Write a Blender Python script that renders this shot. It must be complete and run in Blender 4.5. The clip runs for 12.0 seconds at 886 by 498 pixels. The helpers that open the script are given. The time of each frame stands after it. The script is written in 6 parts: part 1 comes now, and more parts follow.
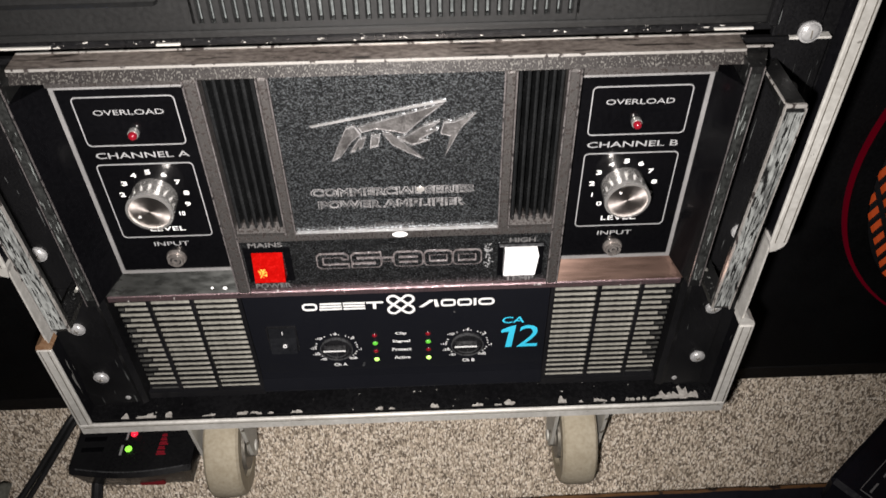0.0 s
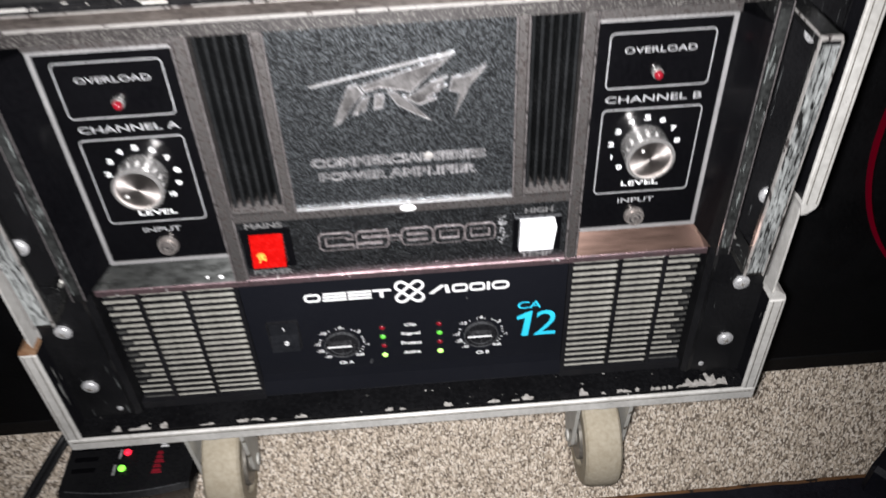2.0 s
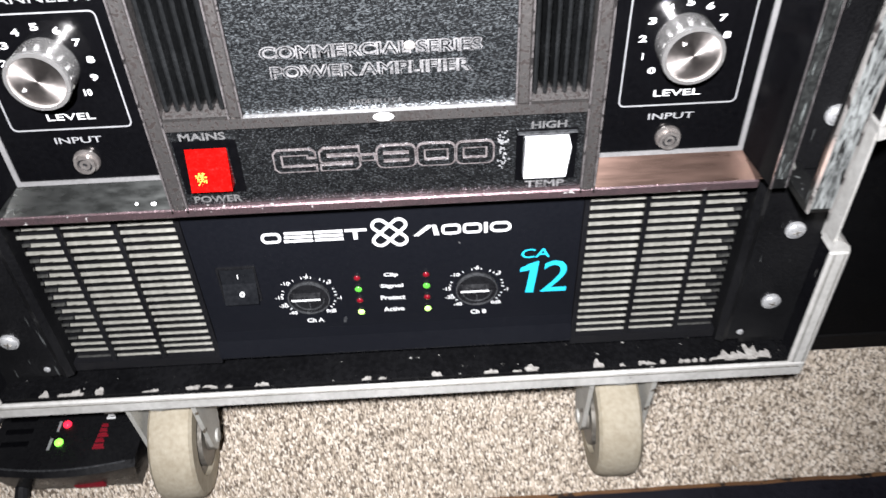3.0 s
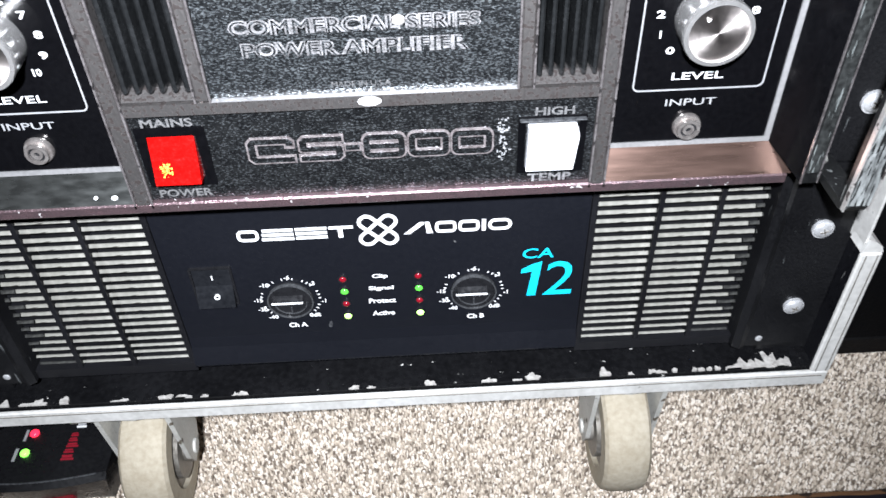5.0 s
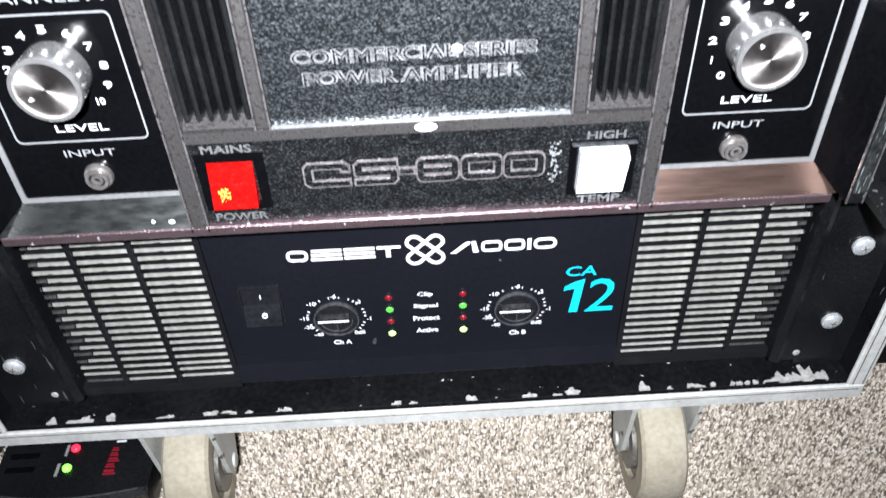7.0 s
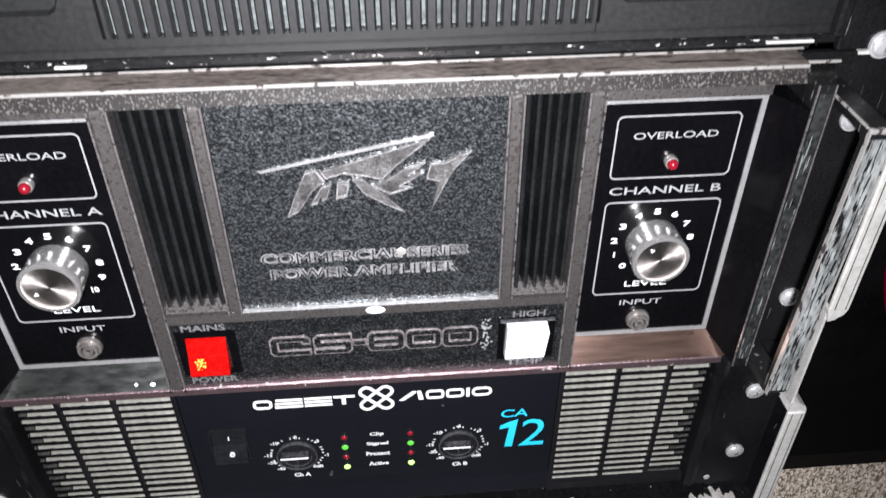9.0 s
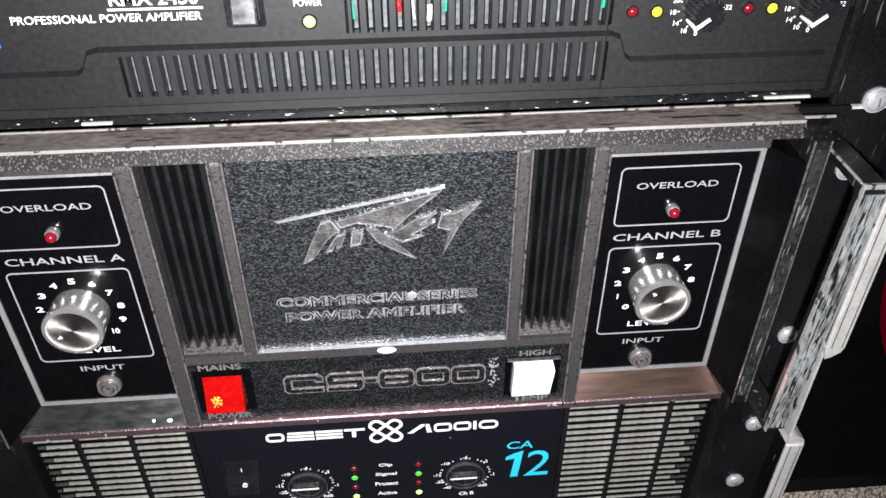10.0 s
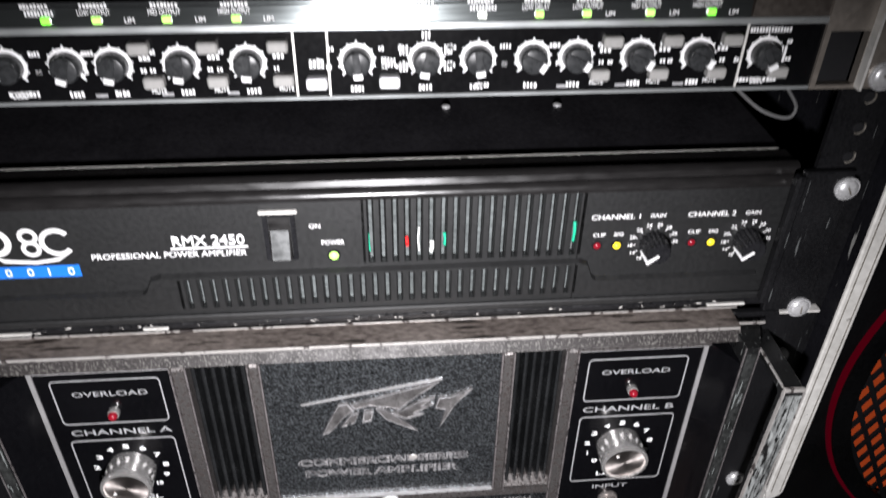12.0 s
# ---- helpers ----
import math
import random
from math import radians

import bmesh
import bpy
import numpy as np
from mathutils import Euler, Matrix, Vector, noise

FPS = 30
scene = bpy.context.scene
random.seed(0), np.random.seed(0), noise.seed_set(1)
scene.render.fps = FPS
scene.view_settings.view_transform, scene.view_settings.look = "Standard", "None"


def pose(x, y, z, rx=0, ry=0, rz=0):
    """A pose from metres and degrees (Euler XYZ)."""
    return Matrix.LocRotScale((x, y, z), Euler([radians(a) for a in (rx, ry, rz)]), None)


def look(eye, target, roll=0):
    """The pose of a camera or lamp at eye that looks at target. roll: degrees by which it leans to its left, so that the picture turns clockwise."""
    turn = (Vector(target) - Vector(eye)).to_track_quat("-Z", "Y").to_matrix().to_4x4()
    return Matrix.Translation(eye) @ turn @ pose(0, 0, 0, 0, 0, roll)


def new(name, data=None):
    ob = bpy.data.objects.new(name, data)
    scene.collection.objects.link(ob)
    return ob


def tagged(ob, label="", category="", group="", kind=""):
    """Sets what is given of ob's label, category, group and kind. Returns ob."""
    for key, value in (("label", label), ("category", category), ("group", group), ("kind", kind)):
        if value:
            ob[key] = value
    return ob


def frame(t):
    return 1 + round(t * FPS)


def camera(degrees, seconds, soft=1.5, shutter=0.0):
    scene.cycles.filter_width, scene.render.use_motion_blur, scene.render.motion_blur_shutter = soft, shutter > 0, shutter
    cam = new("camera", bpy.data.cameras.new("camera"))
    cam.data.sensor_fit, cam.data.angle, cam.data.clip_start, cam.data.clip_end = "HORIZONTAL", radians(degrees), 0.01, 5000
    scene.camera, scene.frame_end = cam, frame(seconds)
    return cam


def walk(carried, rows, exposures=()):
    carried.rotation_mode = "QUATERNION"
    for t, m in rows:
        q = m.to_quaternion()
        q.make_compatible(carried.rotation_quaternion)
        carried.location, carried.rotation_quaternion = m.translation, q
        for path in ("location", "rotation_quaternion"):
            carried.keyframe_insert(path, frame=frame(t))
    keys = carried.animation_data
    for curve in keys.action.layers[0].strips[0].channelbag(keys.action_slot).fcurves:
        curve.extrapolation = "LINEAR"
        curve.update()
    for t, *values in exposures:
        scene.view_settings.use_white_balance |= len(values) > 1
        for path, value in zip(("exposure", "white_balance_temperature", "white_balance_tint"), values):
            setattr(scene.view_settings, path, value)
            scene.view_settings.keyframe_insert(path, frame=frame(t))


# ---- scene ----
cam = camera(58.0, 12.0, shutter=0.7)
PATH = [
    (0, (0.024, -0.391, 0.67), (0.061, 1.056, -0.71), -0.9),
    (0.5, (0.02, -0.398, 0.661), (0.068, 1.044, -0.724), -0.6),
    (1, (0.002, -0.404, 0.65), (0.09, 1.046, -0.725), -0.0),
    (1.5, (-0.009, -0.406, 0.643), (0.082, 1.03, -0.746), -0.2),
    (2, (0.011, -0.391, 0.618), (0.072, 1.119, -0.692), -2.6),
    (2.5, (0.025, -0.374, 0.553), (0.082, 1.116, -0.78), -0.5),
    (3, (0.025, -0.34, 0.528), (0.057, 1.16, -0.794), -2.2),
    (3.2, (0.028, -0.33, 0.519), (0.044, 1.176, -0.797), -2.4),
    (4.8, (0.028, -0.309, 0.505), (0.075, 1.1725, -0.8394), -1.9),
    (5, (0.028, -0.308, 0.504), (0.064, 1.18, -0.831), -1.9),
    (5.5, (0.022, -0.305, 0.502), (0.038, 1.187, -0.83), -2.2),
    (6, (0.017, -0.307, 0.506), (0.048, 1.187, -0.823), -1.9),
    (6.5, (0.014, -0.311, 0.507), (0.061, 1.184, -0.82), -1.8),
    (7, (0.006, -0.306, 0.515), (0.035, 1.188, -0.815), -2.4),
    (7.5, (0.016, -0.313, 0.545), (0.077, 1.21, -0.75), -1.6),
    (7.7, (0.019, -0.314, 0.555), (0.094, 1.232, -0.711), -1.0),
    (9.3, (0.013, -0.317, 0.611), (0.156, 1.258, -0.614), 0.3),
    (9.5, (0.01, -0.314, 0.619), (0.16, 1.252, -0.617), 0.6),
    (10, (0.011, -0.316, 0.62), (0.142, 1.269, -0.592), 0.0),
    (10.5, (0.015, -0.322, 0.64), (0.172, 1.258, -0.577), 1.2),
    (11, (0.016, -0.325, 0.672), (0.177, 1.264, -0.531), 1.6),
    (11.5, (0.012, -0.324, 0.708), (0.162, 1.27, -0.49), 1.3),
    (12, (0.006, -0.324, 0.734), (0.162, 1.293, -0.433), 1.1),
]
EXPOSURES = [(0, -0.25, 7100, 13), (1.0, -0.19, 6950, 13), (1.5, -0.14, 6800, 13), (2.2, 0.20, 6550, 12), (3.0, 0.64, 6450, 12), (5.0, 0.8, 6050, 10), (7.0, 0.75, 6050, 9),
             (7.7, 0.52, 6250, 11), (9.3, 0.14, 6400, 13), (10.5, -0.04, 6500, 13), (11.5, -0.18, 6550, 14), (12, -0.28, 6550, 14)]
walk(cam, [(t, look(eye, target, roll)) for t, eye, target, roll in PATH], EXPOSURES)

# ---- light: a phone torch held beside the eye, in a dark room with a faint ambient glow ----
world = bpy.data.worlds.new("dim_room")
scene.world = world
world.use_nodes = True
world.node_tree.nodes["Background"].inputs[0].default_value = (0.60, 0.66, 0.80, 1)
world.node_tree.nodes["Background"].inputs[1].default_value = 0.008
torch_data = bpy.data.lights.new("phone_torch", "SPOT")
torch_data.energy, torch_data.shadow_soft_size, torch_data.color = 28.0, 0.010, (0.97, 0.98, 1.0)
torch = new("phone_torch", torch_data)
torch_data.spot_size, torch_data.spot_blend = radians(97), 1.0
torch.matrix_world = look((0.002, -0.38, 0.605), (0.005, 0.0, 0.372))


# ---- materials ----
def material(name, base, rough=0.5, metal=0.0, second=None, coarse=25.0, fine=400.0, mix=0.35, bump=0.0, bump_scale=None,
             stretch=(1, 1, 1), chip=None, chip_scale=60.0, chip_at=0.66, chip_metal=0.0, chip_stretch=(1, 1, 1), coat=0.0, rough_var=0.12, spec=0.36):
    m = bpy.data.materials.new(name)
    m.use_nodes = True
    n, l = m.node_tree.nodes, m.node_tree.links
    p = n["Principled BSDF"]
    p.inputs["Specular IOR Level"].default_value = spec
    p.inputs["Coat Weight"].default_value = coat
    p.inputs["Coat Roughness"].default_value = 0.12
    co = n.new("ShaderNodeTexCoord")
    mp = n.new("ShaderNodeMapping")
    mp.inputs["Scale"].default_value = stretch
    l.new(co.outputs["Object"], mp.inputs["Vector"])

    def tex(scale, detail, vec):
        t = n.new("ShaderNodeTexNoise")
        t.inputs["Scale"].default_value, t.inputs["Detail"].default_value = scale, detail
        l.new(vec, t.inputs["Vector"])
        return t.outputs["Fac"]

    a, b = tex(coarse, 4, mp.outputs[0]), tex(fine, 3, mp.outputs[0])
    both = n.new("ShaderNodeMath")
    both.operation = "ADD"
    l.new(a, both.inputs[0]), l.new(b, both.inputs[1])
    ramp = n.new("ShaderNodeMapRange")
    ramp.inputs["From Min"].default_value, ramp.inputs["From Max"].default_value = 0.7, 1.3
    l.new(both.outputs[0], ramp.inputs["Value"])
    second = second or tuple(min(1, c * (1 + mix) + 0.0006) for c in base)
    cm = n.new("ShaderNodeMix")
    cm.data_type = "RGBA"
    cm.inputs[6].default_value, cm.inputs[7].default_value = (*base, 1), (*second, 1)
    l.new(ramp.outputs[0], cm.inputs[0])
    colour = cm.outputs[2]
    rr = n.new("ShaderNodeMapRange")
    rr.inputs["To Min"].default_value, rr.inputs["To Max"].default_value = max(0.03, rough - rough_var), min(1, rough + rough_var)
    l.new(ramp.outputs[0], rr.inputs["Value"])
    l.new(rr.outputs[0], p.inputs["Roughness"])
    p.inputs["Metallic"].default_value = metal
    height = b
    if chip:
        mc = n.new("ShaderNodeMapping")
        mc.inputs["Scale"].default_value = chip_stretch
        l.new(co.outputs["Object"], mc.inputs["Vector"])
        f = tex(chip_scale, 6, mc.outputs[0])
        step = n.new("ShaderNodeMapRange")
        step.inputs["From Min"].default_value, step.inputs["From Max"].default_value = chip_at - 0.012, chip_at + 0.012
        l.new(f, step.inputs["Value"])
        c2 = n.new("ShaderNodeMix")
        c2.data_type = "RGBA"
        c2.inputs[7].default_value = (*chip, 1)
        l.new(colour, c2.inputs[6]), l.new(step.outputs[0], c2.inputs[0])
        colour = c2.outputs[2]
        mm = n.new("ShaderNodeMapRange")
        mm.inputs["To Min"].default_value, mm.inputs["To Max"].default_value = metal, chip_metal
        l.new(step.outputs[0], mm.inputs["Value"]), l.new(mm.outputs[0], p.inputs["Metallic"])
    l.new(colour, p.inputs["Base Color"])
    if bump:
        if bump_scale:
            height = tex(bump_scale, 2, mp.outputs[0])
        bp = n.new("ShaderNodeBump")
        bp.inputs["Strength"].default_value, bp.inputs["Distance"].default_value = bump, 0.001
        l.new(height, bp.inputs["Height"]), l.new(bp.outputs[0], p.inputs["Normal"])
    return m


def glow(name, colour, strength, base=None):
    m = bpy.data.materials.new(name)
    m.use_nodes = True
    p = m.node_tree.nodes["Principled BSDF"]
    p.inputs["Base Color"].default_value = (*(base or colour), 1)
    p.inputs["Roughness"].default_value = 0.2
    p.inputs["Emission Color"].default_value, p.inputs["Emission Strength"].default_value = (*colour, 1), strength
    return m


BLACK_PAINT = material("black_satin_paint", (0.005, 0.005, 0.006), 0.42, bump=0.08, fine=900, mix=0.8)
CA_PANEL = material("black_powder_coat", (0.0050, 0.0055, 0.0080), 0.42, bump=0.06, bump_scale=1500, coarse=9, mix=0.15, rough_var=0.04, spec=0.3, chip=(0.12, 0.12, 0.12), chip_scale=110, chip_at=0.79)
EAR_PAINT = material("scuffed_black_paint", (0.004, 0.004, 0.0045), 0.40, bump=0.08, fine=700, second=(0.010, 0.010, 0.011), coarse=18, chip=(0.085, 0.09, 0.09), chip_scale=330, chip_at=0.70, chip_stretch=(1.4, 1, 0.10), spec=0.22)
CASE_WORN = material("worn_black_laminate", (0.004, 0.004, 0.005), 0.38, bump=0.12, fine=500, chip=(0.22, 0.22, 0.21), chip_scale=85, chip_at=0.665, chip_stretch=(1, 1.6, 0.22), mix=1.0, spec=0.22)
LEDGE_WORN = material("chipped_black_ledge", (0.004, 0.004, 0.0045), 0.26, bump=0.05, fine=300, chip=(0.50, 0.49, 0.46), chip_scale=230, chip_at=0.715, chip_stretch=(0.7, 1.0, 1), mix=1.0)
PATCH = material("bare_primer", (0.50, 0.48, 0.45), 0.7, second=(0.30, 0.28, 0.26), coarse=200, bump=0.3)
CASE_BLACK = material("black_case_laminate", (0.003, 0.003, 0.0035), 0.5, bump=0.3, bump_scale=700, mix=0.8)
ALU = material("dull_aluminium", (0.60, 0.585, 0.55), 0.46, 0.25, second=(0.80, 0.785, 0.75), coarse=40, fine=300, bump=0.1, stretch=(1, 1, 1), chip=(0.22, 0.21, 0.19), chip_scale=160, chip_at=0.71)
CHROME_WORN = material("pitted_chrome", (0.47, 0.445, 0.435), 0.40, 0.92, second=(0.15, 0.135, 0.13), coarse=70, fine=500, bump=0.2, bump_scale=600, stretch=(1, 1, 0.5), chip=(0.05, 0.042, 0.04), chip_scale=500, chip_at=0.565, chip_metal=0.3)
TOP_WORN = material("worn_brown_metal_edge", (0.34, 0.295, 0.265), 0.38, 0.5, second=(0.075, 0.058, 0.052), coarse=18, fine=420, bump=0.15, stretch=(0.5, 1, 1), chip=(0.018, 0.014, 0.012), chip_scale=260, chip_at=0.60, chip_stretch=(0.10, 1, 1))
# one brushed sill metal in two tints; each tint paints in a reflection
BRUSHED = material("sill_warm_reflection", (0.20, 0.129, 0.104), 0.27, 0.92, second=(0.245, 0.158, 0.128), coarse=12, fine=300, stretch=(0.1, 1, 1), bump=0.02, rough_var=0.05)
BRUSHED_GREY = material("sill_dark_reflection", (0.085, 0.088, 0.085), 0.30, 0.92, second=(0.15, 0.155, 0.15), coarse=9, fine=300, stretch=(0.35, 1, 1), bump=0.02, rough_var=0.06)
NAME_SPECKLE = material("worn_black_name_strip", (0.004, 0.0042, 0.0047), 0.30, second=(0.009, 0.0095, 0.010), coarse=300, fine=1500, bump=0.28, bump_scale=1100, stretch=(0.6, 1, 1), chip=(0.30, 0.32, 0.335), chip_scale=1500, chip_at=0.59, chip_metal=0.95, chip_stretch=(0.5, 1, 1), spec=0.6)
SPECKLE = material("speckled_black_hammer_finish", (0.005, 0.0054, 0.006), 0.32, second=(0.010, 0.011, 0.012), coarse=500, fine=1500, bump=0.30, bump_scale=1100, stretch=(0.6, 1, 1), chip=(0.37, 0.40, 0.42), chip_scale=1500, chip_at=0.55, chip_metal=0.95, chip_stretch=(0.5, 1, 1), spec=0.75)
GLOSS_BLACK = material("gloss_black_panel", (0.002, 0.002, 0.0025), 0.16, mix=0.5, rough_var=0.05)
RIB = material("black_ribbed_plastic", (0.009, 0.0095, 0.010), 0.20, spec=0.9, mix=1.0, coarse=60, fine=500, bump=0.12)
LOGO = material("embossed_grey_foil", (0.17, 0.162, 0.16), 0.40, 0.85, second=(0.38, 0.365, 0.36), coarse=150, fine=900, bump=0.35)
EMBOSS = material("embossed_silver_lettering", (0.56, 0.545, 0.55), 0.32, 0.45, second=(0.07, 0.068, 0.07), coarse=220, fine=1200, bump=0.3)
EMBOSS_PINK = material("worn_pinkish_outline", (0.55, 0.49, 0.49), 0.36, 0.6, second=(0.12, 0.10, 0.10), coarse=260, fine=1200, bump=0.3)
EMBOSS_DIM = material("embossed_dark_lettering", (0.24, 0.235, 0.235), 0.4, 0.2, second=(0.08, 0.08, 0.08), coarse=350, fine=1200, bump=0.3)
PRINT = material("white_screen_print", (0.78, 0.78, 0.78), 0.6, mix=0.1)
PRINT_GREY = material("grey_screen_print", (0.25, 0.25, 0.255), 0.5, mix=0.3, coarse=300)
CYAN = material("cyan_screen_print", (0.02, 0.52, 0.74), 0.55, mix=0.1)
BLUE = material("blue_screen_print", (0.01, 0.16, 0.62), 0.5, mix=0.1)
STEEL = material("zinc_screw", (0.58, 0.58, 0.585), 0.34, 0.5, mix=0.2, coarse=200, bump=0.1)
CHROME = material("polished_knob_metal", (0.84, 0.82, 0.80), 0.23, 0.85, mix=0.1, coarse=200, rough_var=0.05)
JACK = material("dull_jack_metal", (0.56, 0.52, 0.49), 0.30, 0.75, second=(0.24, 0.21, 0.20), coarse=300)
SPUN = material("spun_metal_knob_face", (0.66, 0.60, 0.57), 0.48, 1.0, mix=0.2, coarse=300, rough_var=0.04)
tn = SPUN.node_tree.nodes.new("ShaderNodeTangent")
tn.direction_type, tn.axis = "RADIAL", "Y"
SPUN.node_tree.nodes["Principled BSDF"].inputs["Anisotropic"].default_value = 0.75
SPUN.node_tree.links.new(tn.outputs[0], SPUN.node_tree.nodes["Principled BSDF"].inputs["Tangent"])
SLAT = material("dusty_grey_slat", (0.10, 0.096, 0.084), 0.6, 0.1, second=(0.36, 0.35, 0.31), coarse=16, fine=130, bump=0.2, chip=(0.045, 0.042, 0.036), chip_scale=130, chip_at=0.60, chip_stretch=(0.5, 1, 2))
# dark copy of the slat finish, painted shade for the unlit slat ends
SLAT_DIM = material("shaded_black_slat", (0.010, 0.010, 0.010), 0.5, 0.1, second=(0.055, 0.055, 0.050), coarse=70, fine=500, bump=0.2)
SLIM_BLACK = material("matt_black_moulding", (0.0046, 0.0048, 0.0050), 0.47, bump=0.05, bump_scale=1800, mix=0.3, coarse=8, rough_var=0.05, spec=0.85)
SLIM_RIM = material("satin_black_rim", (0.008, 0.0075, 0.0075), 0.22, mix=0.8, coarse=20, stretch=(0.2, 1, 1), spec=0.65, rough_var=0.07)
SLIM_CHIP = material("chipped_black_edge", (0.005, 0.005, 0.0055), 0.35, bump=0.2, chip=(0.55, 0.53, 0.50), chip_scale=600, chip_at=0.665, chip_stretch=(0.35, 1, 1), mix=1.0)
FIN = material("vent_fin_grey", (0.10, 0.11, 0.11), 0.40, 0.4, mix=0.8, coarse=50)
RIM_GREY = material("dark_grey_moulding", (0.035, 0.036, 0.038), 0.30, mix=0.8, coarse=200)
# near-black for sheets and discs that stand in for shade inside openings
DARK = material("interior_shade_black", (0.004, 0.004, 0.005), 0.8, mix=0.5)
ROCKER_BLACK = material("satin_black_rocker", (0.007, 0.0075, 0.009), 0.34, mix=0.6, coarse=60, bump=0.05)
KNOB_GREY = material("dark_grey_knob_plastic", (0.022, 0.023, 0.024), 0.30, mix=0.6, coarse=150)
# lid black lightened to make up for torch light that misses it
LID = material("lightened_black_lid", (0.013, 0.0123, 0.0145), 0.5, mix=0.6, coarse=30, bump=0.1)
KNOB_BLACK = material("black_knob_plastic", (0.008, 0.008, 0.009), 0.28, mix=0.6)
XO_FACE = material("black_mixer_panel", (0.003, 0.003, 0.0034), 0.22, mix=0.3, spec=0.2, rough_var=0.03)
XO_METAL = material("grey_brown_rack_ear", (0.22, 0.195, 0.17), 0.38, 0.5, second=(0.28, 0.25, 0.22), coarse=30, bump=0.1)
BUTTON = material("grey_push_button", (0.27, 0.265, 0.255), 0.5, mix=0.2)
WHITE_LENS = material("white_switch_lens", (0.85, 0.85, 0.87), 0.35, mix=0.05)
TREAD = material("dusty_rubber_tread", (0.34, 0.29, 0.21), 0.85, second=(0.46, 0.41, 0.32), coarse=40, fine=300, bump=0.4)
# grimy hub metal; its tone also paints groove shade and hole glints
HUB = material("grimy_metal_and_groove_shade", (0.16, 0.145, 0.12), 0.5, 0.5, second=(0.30, 0.28, 0.25), coarse=80, bump=0.3)
FORK = material("dusty_plated_fork", (0.46, 0.45, 0.41), 0.55, 0.15, second=(0.62, 0.61, 0.57), coarse=60, fine=500, bump=0.25, chip=(0.12, 0.10, 0.075), chip_scale=90, chip_at=0.64)
UPS_BLACK = material("black_abs_plastic", (0.007, 0.007, 0.0078), 0.34, bump=0.05, bump_scale=1500, mix=0.3)
RED_PRINT = material("dark_red_print", (0.22, 0.008, 0.018), 0.5, mix=0.2)
CABLE = material("black_rubber_cable", (0.012, 0.012, 0.013), 0.45, mix=0.7)
CARPET = material("carpet_backing", (0.26, 0.22, 0.175), 0.95, mix=0.5, coarse=30, bump=0.6)
SPEAKER = material("black_textured_cabinet", (0.0016, 0.0016, 0.0019), 0.7, bump=0.4, bump_scale=500, mix=0.8, spec=0.1)
MESH = material("black_grille_steel", (0.008, 0.008, 0.009), 0.5, mix=0.5)
BOARD = material("blue_black_cloth_board", (0.0035, 0.0035, 0.007), 0.65, bump=0.3, bump_scale=900, mix=0.8)
BOARD_EDGE = material("worn_orange_wood_edge", (0.24, 0.125, 0.055), 0.6, second=(0.10, 0.05, 0.028), coarse=50, stretch=(0.2, 1, 1), bump=0.3, chip=(0.03, 0.02, 0.015), chip_scale=60, chip_at=0.62)
RUST = material("rust_stained_aluminium", (0.40, 0.25, 0.15), 0.7, 0.1, second=(0.22, 0.10, 0.045), coarse=120, fine=500, bump=0.4)
WALL = material("painted_wall", (0.46, 0.40, 0.34), 0.8, coarse=3, fine=90, bump=0.1, mix=0.15)
CEIL = material("ceiling_paint", (0.6, 0.58, 0.55), 0.85, coarse=3, fine=90, bump=0.1, mix=0.1)
CLOTH = material("grey_patch_cloth", (0.33, 0.33, 0.29), 0.9, second=(0.20, 0.20, 0.17), coarse=60, bump=0.6)

RED_LENS = material("red_switch_lens", (0.26, 0.0022, 0.0018), 0.22, second=(0.42, 0.004, 0.003), coarse=140, fine=700, bump=0.5, bump_scale=420, coat=0.5)
red = RED_LENS.node_tree.nodes["Principled BSDF"]
red.inputs["Emission Color"].default_value, red.inputs["Emission Strength"].default_value = (1.0, 0.01, 0.005, 1), 0.05
RED_HOT = glow("neon_glow", (1.0, 0.30, 0.05), 1.8)
RED_DIM = glow("red_led_off", (0.6, 0.0, 0.02), 0.03, (0.20, 0.006, 0.014))
SIGNAL_ON = glow("green_signal_on", (0.16, 0.75, 0.06), 0.75, (0.03, 0.2, 0.03))
RED_ON = glow("red_led_on", (1.0, 0.02, 0.05), 1.3)
GREEN_ON = glow("green_led_on", (0.25, 1.0, 0.08), 1.3)
LIME_ON = glow("lime_led_on", (0.50, 1.0, 0.20), 1.1)
YELLOW_ON = glow("yellow_led_on", (0.90, 0.74, 0.03), 0.6)
RING_RED = glow("red_ring_glow", (0.45, 0.0, 0.04), 0.11, (0.04, 0.0, 0.0))
CONE_GLOW = glow("orange_cone_glow", (0.95, 0.13, 0.03), 0.30, (0.1, 0.02, 0.01))


# ---- mesh helpers ----
def done(bm):
    bmesh.ops.recalc_face_normals(bm, faces=bm.faces)
    return bm


def part(name, bm, mat, parent=None, label="", smooth=False):
    me = bpy.data.meshes.new(name)
    done(bm).to_mesh(me)
    bm.free()
    me.materials.append(mat)
    if smooth:
        me.shade_smooth()
        me.set_sharp_from_angle(angle=radians(35))
    ob = new(name, me)
    ob.parent = parent
    return tagged(ob, label=label)


def thing(name, label, category, group="", at=(0, 0, 0)):
    ob = new(name)
    ob.empty_display_size = 0.05
    ob.location = at
    return tagged(ob, label, category, group)


